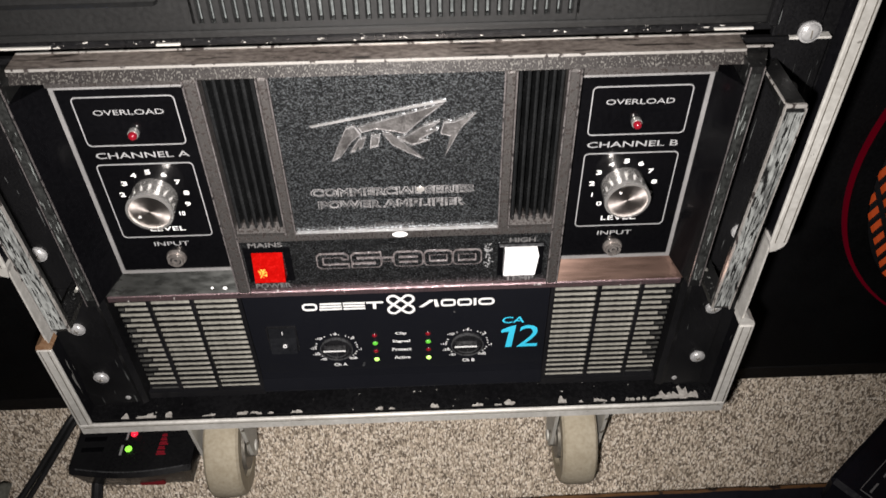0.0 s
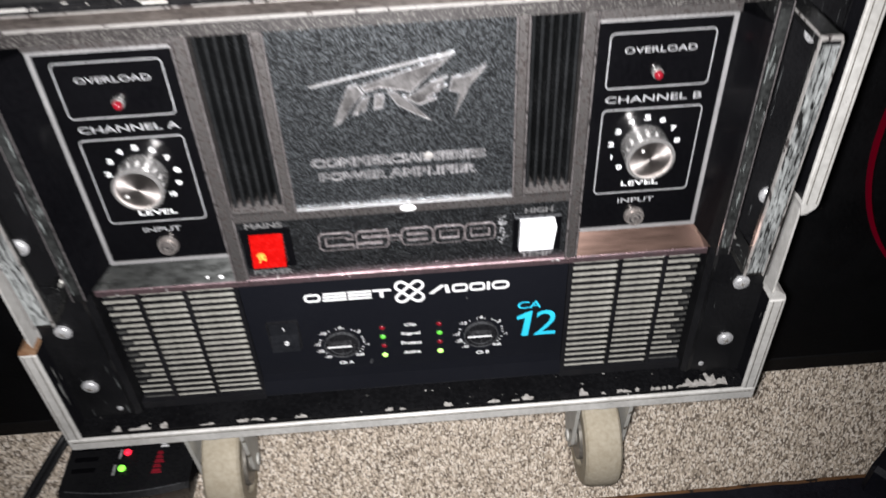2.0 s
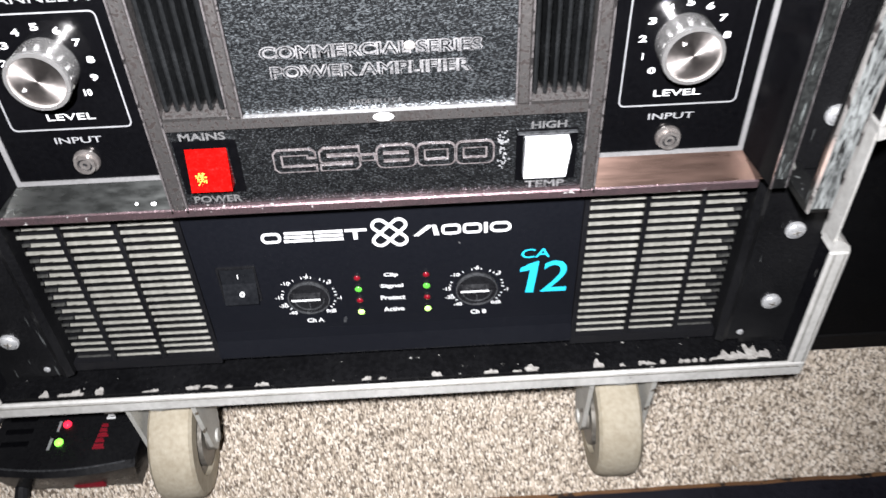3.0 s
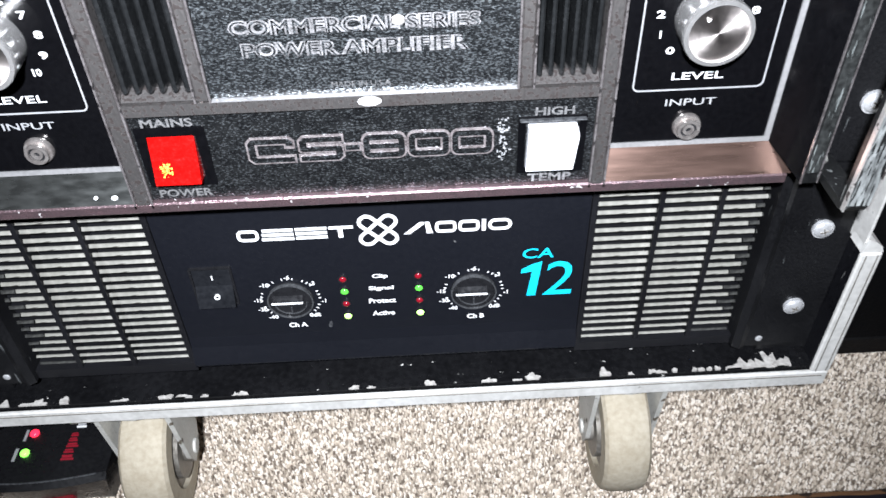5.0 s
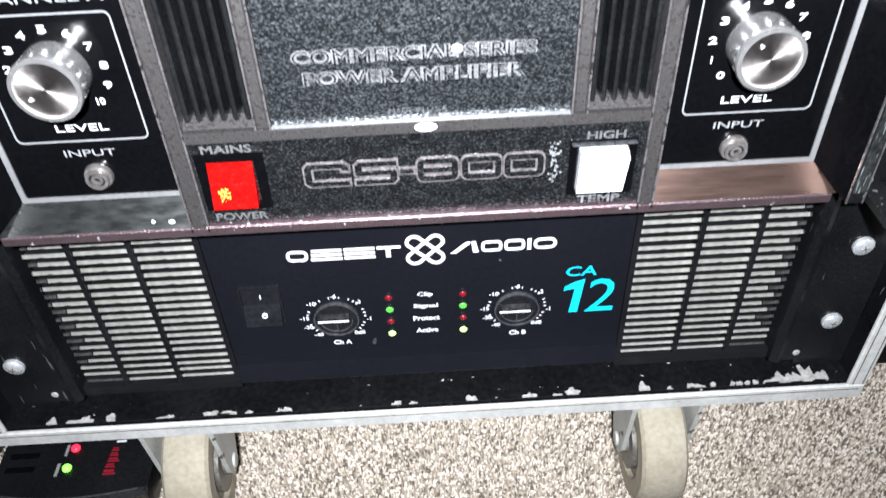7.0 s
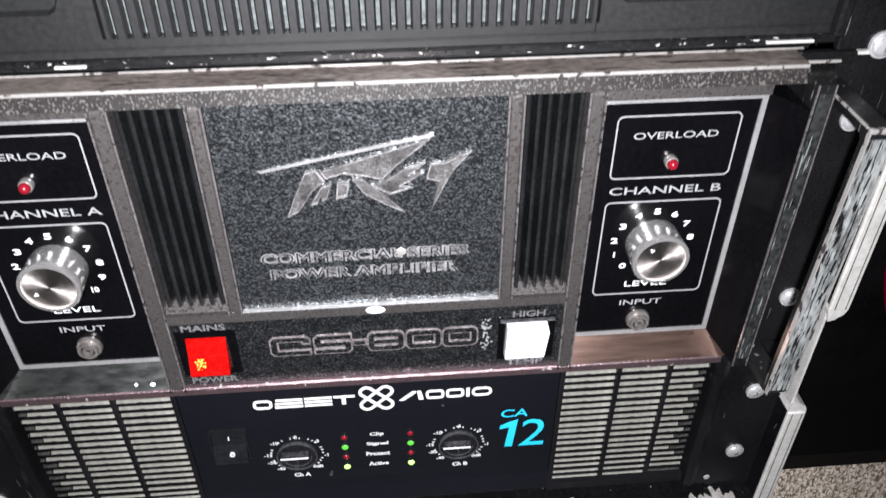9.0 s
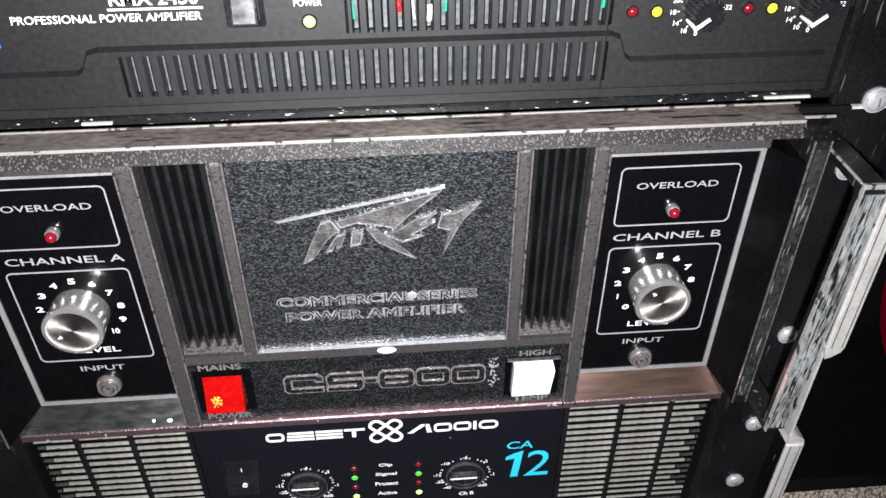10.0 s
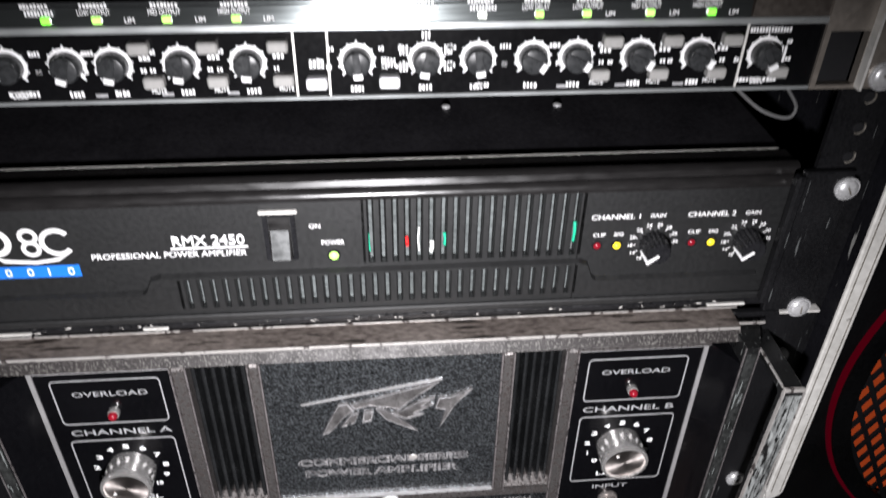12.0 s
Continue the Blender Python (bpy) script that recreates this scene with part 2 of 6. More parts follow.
def box(bm, x0, x1, y0, y1, z0, z1, bev=0.0, seg=1):
    c = Matrix.Translation(((x0 + x1) / 2, (y0 + y1) / 2, (z0 + z1) / 2)) @ Matrix.Diagonal((x1 - x0, y1 - y0, z1 - z0, 1))
    vs = bmesh.ops.create_cube(bm, size=1, matrix=c)["verts"]
    if bev:
        es = list({e for v in vs for e in v.link_edges})
        bmesh.ops.bevel(bm, geom=es, offset=bev, segments=seg, affect="EDGES", profile=0.5)
    return bm


def B(*a, **k):
    return box(bmesh.new(), *a, **k)


TURN = {"x": Euler((0, radians(90), 0)), "y": Euler((radians(90), 0, 0)), "z": Euler((0, 0, 0))}


def cyl(bm, c, axis, r, depth, seg=24, r2=None, bev=0.0):
    """A cylinder or cone; along y, r is at the front (towards -y)."""
    m = Matrix.Translation(c) @ TURN[axis].to_matrix().to_4x4()
    vs = bmesh.ops.create_cone(bm, cap_ends=True, segments=seg, radius1=r if r2 is None else r2, radius2=r, depth=depth, matrix=m)["verts"]
    if bev:
        es = [e for e in {e for v in vs for e in v.link_edges} if len(e.link_faces) == 2 and any(len(f.verts) > 4 for f in e.link_faces)]
        bmesh.ops.bevel(bm, geom=es, offset=bev, segments=2, affect="EDGES", profile=0.5)
    return bm


def ball(bm, c, r, squash=(1, 1, 1), seg=12):
    m = Matrix.Translation(c) @ Matrix.Diagonal((*squash, 1))
    bmesh.ops.create_uvsphere(bm, u_segments=seg, v_segments=max(6, seg // 2), radius=r, matrix=m)
    return bm


def poly(bm, pts, y0, y1):
    """A flat shape given in x and z, from y0 to y1."""
    a = [bm.verts.new((x, y0, z)) for x, z in pts]
    b = [bm.verts.new((x, y1, z)) for x, z in pts]
    bm.faces.new(a), bm.faces.new(b[::-1])
    for i in range(len(pts)):
        j = (i + 1) % len(pts)
        bm.faces.new((a[i], b[i], b[j], a[j]))
    return bm


def rail(bm, pts, x0, x1):
    """A section given in y and z, drawn along x."""
    a = [bm.verts.new((x0, y, z)) for y, z in pts]
    b = [bm.verts.new((x1, y, z)) for y, z in pts]
    bm.faces.new(a), bm.faces.new(b[::-1])
    for i in range(len(pts)):
        j = (i + 1) % len(pts)
        bm.faces.new((a[i], b[i], b[j], a[j]))
    return bm


def arc(bm, cx, cz, r0, r1, y0, y1, a0=0.0, a1=360.0, seg=32):
    """A flat ring or arc; angles clockwise from the top, in degrees."""
    full = abs(a1 - a0) >= 359.9
    n = seg if full else seg + 1
    rows = []
    for i in range(n):
        a = radians(a0 + (a1 - a0) * i / seg)
        s, c = math.sin(a), math.cos(a)
        rows.append([bm.verts.new((cx + r * s, y, cz + r * c)) for r, y in ((r0, y0), (r1, y0), (r1, y1), (r0, y1))])
    for i in range(n if full else n - 1):
        a, b = rows[i], rows[(i + 1) % n]
        for k in range(4):
            bm.faces.new((a[k], b[k], b[(k + 1) % 4], a[(k + 1) % 4]))
    if not full:
        bm.faces.new(rows[0]), bm.faces.new(rows[-1][::-1])
    return bm


def outline(bm, x0, x1, z0, z1, w, r, y0, y1, n=4):
    """A rounded rectangular line of width w."""
    def loop(d):
        rr, out = max(r - d, 0.0002), []
        for cx, cz, s in ((x1 - d - rr, z1 - d - rr, 0), (x0 + d + rr, z1 - d - rr, 90), (x0 + d + rr, z0 + d + rr, 180), (x1 - d - rr, z0 + d + rr, 270)):
            for i in range(n + 1):
                a = radians(s + 90 * i / n)
                out.append((cx + rr * math.cos(a), cz + rr * math.sin(a)))
        return out
    o, q = loop(0), loop(w)
    rows = [[bm.verts.new((a, y0, b)) for a, b in o], [bm.verts.new((a, y0, b)) for a, b in q],
            [bm.verts.new((a, y1, b)) for a, b in q], [bm.verts.new((a, y1, b)) for a, b in o]]
    m = len(o)
    for i in range(m):
        j = (i + 1) % m
        for k in range(4):
            bm.faces.new((rows[k][i], rows[k][j], rows[(k + 1) % 4][j], rows[(k + 1) % 4][i]))
    return bm


def tube(bm, pts, r, seg=8):
    """A round cord through the given places, smoothed."""
    pts = [Vector(p) for p in pts]
    path = []
    for i in range(len(pts) - 1):
        p0, p1, p2, p3 = pts[max(i - 1, 0)], pts[i], pts[i + 1], pts[min(i + 2, len(pts) - 1)]
        for k in range(6):
            t = k / 6
            path.append(0.5 * ((2 * p1) + (p2 - p0) * t + (2 * p0 - 5 * p1 + 4 * p2 - p3) * t * t + (3 * p1 - p0 - 3 * p2 + p3) * t ** 3))
    path.append(pts[-1])
    rows = []
    for i, p in enumerate(path):
        d = (path[min(i + 1, len(path) - 1)] - path[max(i - 1, 0)]).normalized()
        u = d.cross(Vector((0.13, 0.21, 0.97))).normalized()
        v = d.cross(u)
        rows.append([bm.verts.new(p + r * (math.cos(2 * math.pi * k / seg) * u + math.sin(2 * math.pi * k / seg) * v)) for k in range(seg)])
    for a, b in zip(rows, rows[1:]):
        for k in range(seg):
            bm.faces.new((a[k], a[(k + 1) % seg], b[(k + 1) % seg], b[k]))
    bm.faces.new(rows[0]), bm.faces.new(rows[-1][::-1])
    return bm


GLYPHS = {}


def holed(bm, xs, zs, holes, y0, y1):
    """A panel over a grid of cuts, with some cells left open; holes are (column, row)."""
    grid = [[(bm.verts.new((x, y0, z)), bm.verts.new((x, y1, z))) for z in zs] for x in xs]
    solid = lambda i, j: 0 <= i < len(xs) - 1 and 0 <= j < len(zs) - 1 and (i, j) not in holes
    for i in range(len(xs) - 1):
        for j in range(len(zs) - 1):
            if not solid(i, j):
                continue
            a, b, c, d = grid[i][j], grid[i + 1][j], grid[i + 1][j + 1], grid[i][j + 1]
            bm.faces.new((a[0], b[0], c[0], d[0])), bm.faces.new((a[1], d[1], c[1], b[1]))
            for (p, q), (k, l) in (((a, b), (i, j - 1)), ((b, c), (i + 1, j)), ((c, d), (i, j + 1)), ((d, a), (i - 1, j))):
                if not solid(k, l):
                    bm.faces.new((p[0], p[1], q[1], q[0]))
    return bm


def words(bm, text, cx, cz, h, y, w=None, slant=0.0, bold=0.0, turn=0.0):
    """Raised lettering of height h (and width w) round (cx, cz) on the plane y, facing -y."""
    key = (text, bold)
    if key not in GLYPHS:
        cu = bpy.data.curves.new("lettering", "FONT")
        cu.body, cu.resolution_u, cu.offset = text, 3, bold
        ob = bpy.data.objects.new("lettering", cu)
        scene.collection.objects.link(ob)
        me = bpy.data.meshes.new_from_object(ob.evaluated_get(bpy.context.evaluated_depsgraph_get()))
        co = np.array([v.co[:2] for v in me.vertices])
        GLYPHS[key] = (co, [tuple(p.vertices) for p in me.polygons])
        bpy.data.objects.remove(ob), bpy.data.curves.remove(cu), bpy.data.meshes.remove(me)
    co, faces = GLYPHS[key]
    lo, hi = co.min(0), co.max(0)
    sz = h / (hi[1] - lo[1])
    sx = w / (hi[0] - lo[0]) if w else sz
    x, z = (co[:, 0] - (lo[0] + hi[0]) / 2) * sx, (co[:, 1] - (lo[1] + hi[1]) / 2) * sz
    x = x + slant * z
    a = radians(turn)
    vs = [bm.verts.new((cx + p * math.cos(a) - q * math.sin(a), y, cz + p * math.sin(a) + q * math.cos(a))) for p, q in zip(x, z)]
    for f in faces:
        try:
            bm.faces.new([vs[i] for i in f])
        except ValueError:
            pass
    return bm


def word(parent, mat, *a, label="", name="lettering"):
    return part(name, words(bmesh.new(), *a), mat, parent, label)


def block_glyph(bm, ch, cx, cz, w, h, sx, sz, y):
    """A wide squared character with cut corners, of strokes sx and sz thick, on the plane y."""
    x0, x1, z0, z1, c = cx - w / 2, cx + w / 2, cz - h / 2, cz + h / 2, min(w, h) * 0.16
    ma, mb = cz - sz / 2, cz + sz / 2
    if ch in "08":
        outline(bm, x0, x1, z0, z1, (sx + sz) / 2, c * 1.6, y, y + 0.0006)
        if ch == "8":
            poly(bm, [(x0 + sz, ma), (x1 - sz, ma), (x1 - sz, mb), (x0 + sz, mb)], y - 0.00003, y + 0.0006)
    elif ch == "-":
        poly(bm, [(x0, ma), (x1, ma), (x1, mb), (x0, mb)], y, y + 0.0006)
    elif ch == "C":
        poly(bm, [(x0 + c, z0), (x1, z0), (x1, z0 + sz), (x0 + sx, z0 + sz), (x0 + sx, z1 - sz), (x1 - sx, z1 - sz), (x1 - sx, z1 - sz * 1.5), (x1, z1 - sz * 1.5), (x1, z1 - c), (x1 - c, z1), (x0 + c, z1), (x0, z1 - c), (x0, z0 + c)], y, y + 0.0006)
    else:
        poly(bm, [(x0, z0), (x1 - c, z0), (x1, z0 + c), (x1, mb - c * 0.4), (x1 - c * 0.6, mb), (x0 + sx, mb), (x0 + sx, z1 - sz), (x1, z1 - sz), (x1, z1), (x0 + c, z1), (x0, z1 - c), (x0, ma + c * 0.4), (x0 + c * 0.6, ma), (x1 - sx, ma), (x1 - sx, z0 + sz), (x0, z0 + sz)], y, y + 0.0006)
    return bm


def bars(bm, cx, cz, w, h, y, count, seed=0):
    """Small print that cannot be read: a row of plain bars."""
    r = random.Random(seed)
    step = w / count
    for i in range(count):
        x = cx - w / 2 + step * i
        box(bm, x, x + step * r.uniform(0.55, 0.8), y, y + 0.0003, cz - h / 2, cz + h / 2 * r.uniform(0.7, 1))
    return bm


def screw(parent, x, z, y=0.0, r=0.0058, turn=0.0, name="screw", slots=(0, 90)):
    bm = bmesh.new()
    cyl(bm, (x, y - 0.0007, z), "y", r * 1.15, 0.0014, 24)
    head = part(name, ball(bm, (x, y - 0.0012, z), r, (1, 0.45, 1), 20), STEEL, parent, "dull zinc pan-head screw", True)
    bm = bmesh.new()
    for k in slots:
        m = Matrix.Translation((x, y - 0.0012 - r * 0.43, z)) @ Matrix.Rotation(radians(k + turn), 4, "Y") @ Matrix.Diagonal((r * 0.85, 0.0008, r * 0.13, 1))
        bmesh.ops.create_cube(bm, size=1, matrix=m)
    part("screw_slot", bm, HUB, head)
    return head


def led(parent, x, z, y, r, mat, label, bezel=True):
    ob = part("led", ball(bmesh.new(), (x, y, z), r, (1, 0.8, 1), 14), mat, parent, label, True)
    if bezel:
        part("led_rim", arc(bmesh.new(), x, z, r * 0.9, r * 1.25, y - 0.0006, y + 0.001, seg=20), KNOB_BLACK, ob)
    return ob


# ---- heights of the rack spaces ----
U = 0.04445
Z_CA = 0.139
Z_CS = Z_CA + 3 * U
Z_Q = Z_CS + 4 * U
Z_GAP = Z_Q + 2 * U
Z_XO = Z_GAP + U
X_CASE, WALL_T, TOP_CASE, Y_CASE = 0.262, 0.009, 0.72, -0.012

# ---- the room ----
floor = part("floor", B(-2.2, 2.2, -2.2, 1.6, -0.05, -0.004), CARPET)
tagged(floor, "beige carpet backing laid over the room floor", "floor", kind="structure")
for nm, dims in (("wall_north", (-2.2, 2.2, 1.6, 1.7, -0.05, 2.4)), ("wall_south", (-2.2, 2.2, -2.3, -2.2, -0.05, 2.4)),
                 ("wall_east", (2.2, 2.3, -2.3, 1.7, -0.05, 2.4)), ("wall_west", (-2.3, -2.2, -2.3, 1.7, -0.05, 2.4))):
    tagged(part(nm, B(*dims), WALL), "plain painted wall of a dim room", "wall", kind="structure")
tagged(part("ceiling", B(-2.3, 2.3, -2.3, 1.7, 2.4, 2.5), CEIL), "plain painted ceiling", "ceiling", kind="structure")


def carpet_pile():
    """Nubs of a looped berber pile: small bent lozenges in three shades."""
    rng = np.random.default_rng(5)
    base = np.array([(-1, 0, -.3), (1, 0, -.3), (0, -1, -.3), (0, 1, -.3), (-.55, -.5, .65), (.55, -.5, .65), (.55, .5, .65), (-.55, .5, .65), (0, 0, .95)])
    face = [(0, 2, 4), (2, 5, 4), (2, 1, 5), (1, 6, 5), (1, 3, 6), (3, 7, 6), (3, 0, 7), (0, 4, 7), (4, 5, 8), (5, 6, 8), (6, 7, 8), (7, 4, 8)]
    xs, ys = np.meshgrid(np.arange(-0.58, 0.60, 0.0020), np.arange(-0.06, 0.145, 0.0018))
    n = xs.size
    px = xs.ravel() + rng.uniform(-.0018, .0018, n) + 0.0022 * (np.arange(n) // xs.shape[1] % 2)
    py = ys.ravel() + rng.uniform(-.0016, .0016, n)
    ang = np.where((np.floor(px / 0.0060) + np.floor(py / 0.0050)) % 2 > 0, 0.75, -0.75) + rng.uniform(-.9, .9, n)
    sl, sw, sh = rng.uniform(.0008, .0018, n), rng.uniform(.0005, .0009, n), rng.uniform(.0010, .0042, n)
    c, s = np.cos(ang), np.sin(ang)
    bx, by, bz = base[:, 0][None] * sl[:, None], base[:, 1][None] * sw[:, None], base[:, 2][None] * sh[:, None]
    v = np.stack([px[:, None] + c[:, None] * bx - s[:, None] * by, py[:, None] + s[:, None] * bx + c[:, None] * by, bz - 0.003], -1).reshape(-1, 3)
    f = (np.array(face)[None] + (np.arange(n) * 9)[:, None, None]).reshape(-1, 3)
    me = bpy.data.meshes.new("carpet_pile")
    me.from_pydata(v.tolist(), [], f.tolist())
    m = bpy.data.materials.new("berber_loops")
    m.use_nodes = True
    nd, lk = m.node_tree.nodes, m.node_tree.links
    p = nd["Principled BSDF"]
    geo, ramp = nd.new("ShaderNodeNewGeometry"), nd.new("ShaderNodeValToRGB")
    ramp.color_ramp.interpolation = "CONSTANT"
    e = ramp.color_ramp.elements
    e[0].color, e[1].color, e[1].position = (0.21, 0.17, 0.135, 1), (0.62, 0.53, 0.43, 1), 0.17
    for pos, col in ((0.46, (0.82, 0.72, 0.61, 1)), (0.74, (0.97, 0.885, 0.785, 1))):
        e.new(pos).color = col
    co, no, mx = nd.new("ShaderNodeTexCoord"), nd.new("ShaderNodeTexNoise"), nd.new("ShaderNodeMix")
    no.inputs["Scale"].default_value = 9
    mx.data_type, mx.blend_type = "RGBA", "MULTIPLY"
    mx.inputs[0].default_value = 0.2
    lk.new(co.outputs["Object"], no.inputs["Vector"]), lk.new(geo.outputs["Random Per Island"], ramp.inputs[0])
    lk.new(ramp.outputs[0], mx.inputs[6]), lk.new(no.outputs["Fac"], mx.inputs[7]), lk.new(mx.outputs[2], p.inputs["Base Color"])
    p.inputs["Roughness"].default_value = 0.95
    p.inputs["Specular IOR Level"].default_value = 0.1
    me.materials.append(m)
    me.shade_smooth()
    return tagged(new("carpet_pile", me), "beige and brown looped berber carpet pile", "carpet", kind="stuff")


carpet_pile()

# ---- the road case with its rails and casters ----
case = thing("rack_case", "black road case with worn aluminium edges on casters", "rack case")
for s in (-1, 1):
    xa, xb = sorted((s * (X_CASE - WALL_T), s * (X_CASE - 0.0015)))
    # the side is cut away at the latch
    for y0, za, zc in ((Y_CASE + 0.002, 0.118, 0.222), (Y_CASE + 0.002, 0.305, TOP_CASE - 0.003), (0.055, 0.2225, 0.3045)):
        part("side_panel", B(xa, xb, y0, 0.45, za, zc), CASE_WORN, case, "scuffed black laminated side panel")
    bm = B(*sorted((s * 0.2515, s * 0.2530)), Y_CASE + 0.001, 0.055, 0.2225, 0.3045)
    part("latch_recess", bm, ALU, case, "thin steel lip of a latch recess")
    for z0, z1 in ((0.1277, 0.222), (0.305, TOP_CASE)):
        bm = bmesh.new()
        xo = s * X_CASE
        xi = s * (X_CASE - 0.0115)
        box(bm, min(xo, xi), max(xo, xi), Y_CASE - 0.002, Y_CASE + 0.001, z0, z1, 0.0009)
        box(bm, *sorted((xo, s * (X_CASE - 0.0015))), Y_CASE, 0.022, z0, z1, 0.0005)
        side = part("edge_extrusion", bm, ALU, case, "dull aluminium edge extrusion")
        # dark strips on the face paint the shade of two grooves
        for k in (0.0028, 0.0088):
            part("edge_groove_shade", B(s * (X_CASE - k) - 0.0003, s * (X_CASE - k) + 0.0003, Y_CASE - 0.0023, Y_CASE - 0.0016, z0 + 0.001, z1 - 0.001), HUB, side, "thin dark strip standing in for a groove's shade")
    # rounded ends of the extrusions at the latch cut-out
    for z in (0.222, 0.305):
        bm = bmesh.new()
        e = -1 if z > 0.25 else 1
        pts = [(s * X_CASE, z), (s * (X_CASE - 0.0015), z + e * 0.004), (s * (X_CASE - 0.006), z + e * 0.0075), (s * 0.2525, z + e * 0.0085), (s * 0.2505, z)]
        poly(bm, pts, Y_CASE - 0.001, Y_CASE + 0.012)
        part("latch_corner", bm, RUST if s < 0 and z < 0.25 else ALU, case, "rust-stained bent corner beside the latch" if s < 0 and z < 0.25 else "bent aluminium corner beside the latch")
bm = B(-X_CASE + 0.0012, X_CASE - 0.0012, Y_CASE + 0.002, 0.45, 0.118, 0.129)
part("bottom_panel", bm, LEDGE_WORN, case, "black bottom panel with flaking paint")
bm = B(-X_CASE + 0.0002, X_CASE - 0.0002, Y_CASE - 0.002, Y_CASE + 0.001, 0.1155, 0.1275, 0.0009)
box(bm, -X_CASE + 0.0004, X_CASE - 0.0004, Y_CASE, 0.022, 0.1155, 0.1172)
low_edge = part("edge_extrusion", bm, ALU, case, "dull aluminium bottom edge extrusion")
# painted groove shade along the bottom edge
part("edge_groove_shade", B(-X_CASE + 0.004, X_CASE - 0.004, Y_CASE - 0.0024, Y_CASE - 0.0016, 0.1243, 0.1248), HUB, low_edge, "thin dark strip standing in for a groove's shade")
r = random.Random(12)
for i in range(36):
    x = r.choice((-1, 1)) * (0.248 - abs(r.gauss(0, 0.13)))
    x = max(-0.249, min(0.249, x))
    k = 1.0 if abs(x) > 0.20 else 0.0
    w, d = r.uniform(0.0015, 0.005) + k * 0.002, r.uniform(0.0008, 0.0030) + r.random() ** 6 * 0.010 + k * r.uniform(0, 0.006)
    bm = bmesh.new()
    y0 = Y_CASE + 0.002
    ring = []
    for k in range(9):
        a = math.pi * k / 8
        j = r.uniform(0.55, 1.2)
        ring.append((x + w * math.cos(a) * j, y0 + d * math.sin(a) * j))
    top = [bm.verts.new((p, max(q, y0), 0.1295 + 0.00004 * i)) for p, q in ring]
    low = [bm.verts.new((p, max(q, y0), 0.1288)) for p, q in ring]
    bm.faces.new(top), bm.faces.new(low[::-1])
    for k in range(9):
        bm.faces.new((top[k], low[k], low[(k + 1) % 9], top[(k + 1) % 9]))
    part("bare_patch", bm, PATCH, case, "bare patch where paint has flaked")
part("top_panel", B(-X_CASE, X_CASE, Y_CASE + 0.002, 0.45, TOP_CASE, TOP_CASE + 0.01), CASE_BLACK, case)
part("back_panel", B(-X_CASE, X_CASE, 0.45, 0.46, 0.118, TOP_CASE + 0.01), CASE_BLACK, case)
for s in (-1, 1):
    bm = B(*sorted((s * 0.2225, s * 0.2525)), 0.0032, 0.006, 0.131, 0.70)
    box(bm, *sorted((s * 0.2495, s * 0.2525)), 0.0062, 0.04, 0.131, 0.70)
    strip = part("rack_rail", bm, EAR_PAINT, case, "worn black steel rack rail with holes")
    for z in (Z_GAP + 0.0064, Z_GAP + 0.0222, Z_GAP + 0.0381):
        # each hole is a painted glint arc over a black disc for its shade
        part("rail_hole_mark", arc(bmesh.new(), s * 0.2360, z, 0.0028, 0.0037, 0.0018, 0.0034, 60, 190, 14), HUB, strip, "crescent standing in for the glint on a rail hole")
        part("rail_hole_mark", cyl(bmesh.new(), (s * 0.2360, 0.0026, z), "y", 0.0027, 0.0012, 16), DARK, strip)


def caster(x, y, turn):
    m = Matrix.Translation((x, y, 0)) @ Matrix.Rotation(radians(turn), 4, "Z")
    r, w = 0.044, 0.0150
    plate = part("caster", B(-0.034, 0.034, -0.024, 0.055, 0.109, 0.1153, 0.001), HUB, case, "steel caster with a dusty grey rubber wheel")
    plate.matrix_local = m
    bm = bmesh.new()
    prof = [(-w, r - 0.016), (-w, r - 0.004), (-w + 0.002, r - 0.0015), (-w * 0.5, r), (w * 0.5, r), (w - 0.002, r - 0.0015), (w, r - 0.004), (w, r - 0.016)]
    rows = []
    for i in range(48):
        a = 2 * math.pi * i / 48
        rows.append([bm.verts.new((px, pr * math.cos(a), r + pr * math.sin(a))) for px, pr in prof])
    for i in range(48):
        p, q = rows[i], rows[(i + 1) % 48]
        for k in range(len(prof)):
            bm.faces.new((p[k], q[k], q[(k + 1) % len(prof)], p[(k + 1) % len(prof)]))
    part("tyre", bm, TREAD, plate, "dusty grey rubber tyre", True)
    bm = cyl(bmesh.new(), (0, 0, r), "x", r - 0.0155, w * 1.5, 40)
    for s in (-1, 1):
        cyl(bm, (s * 0.0145, 0, r), "x", 0.021, 0.004, 28)
        cyl(bm, (s * 0.0185, 0, r), "x", 0.010, 0.006, 20)
    part("hub", bm, HUB, plate, "", True)
    bm = bmesh.new()
    for s in (-1, 1):
        x0, x1 = sorted((s * 0.0195, s * 0.0225))
        a = [bm.verts.new((x0, yy, zz)) for yy, zz in ((-0.020, 0.108), (0.036, 0.108), (0.016, r + 0.004), (0.008, r - 0.009), (-0.006, r - 0.009), (-0.012, r + 0.003))]
        b = [bm.verts.new((x1, v.co.y, v.co.z)) for v in a]
        bm.faces.new(a), bm.faces.new(b[::-1])
        for i in range(6):
            bm.faces.new((a[i], b[i], b[(i + 1) % 6], a[(i + 1) % 6]))
        cyl(bm, (s * 0.0228, 0, r), "x", 0.0052, 0.0030, 18, bev=0.0008)
    cyl(bm, (0, 0.012, 0.1045), "z", 0.030, 0.009, 28)
    cyl(bm, (0, 0, r), "x", 0.0042, 0.0485, 12)
    part("fork", bm, FORK, plate, "dusty plated steel fork")


caster(0.1500, 0.0155, -1)
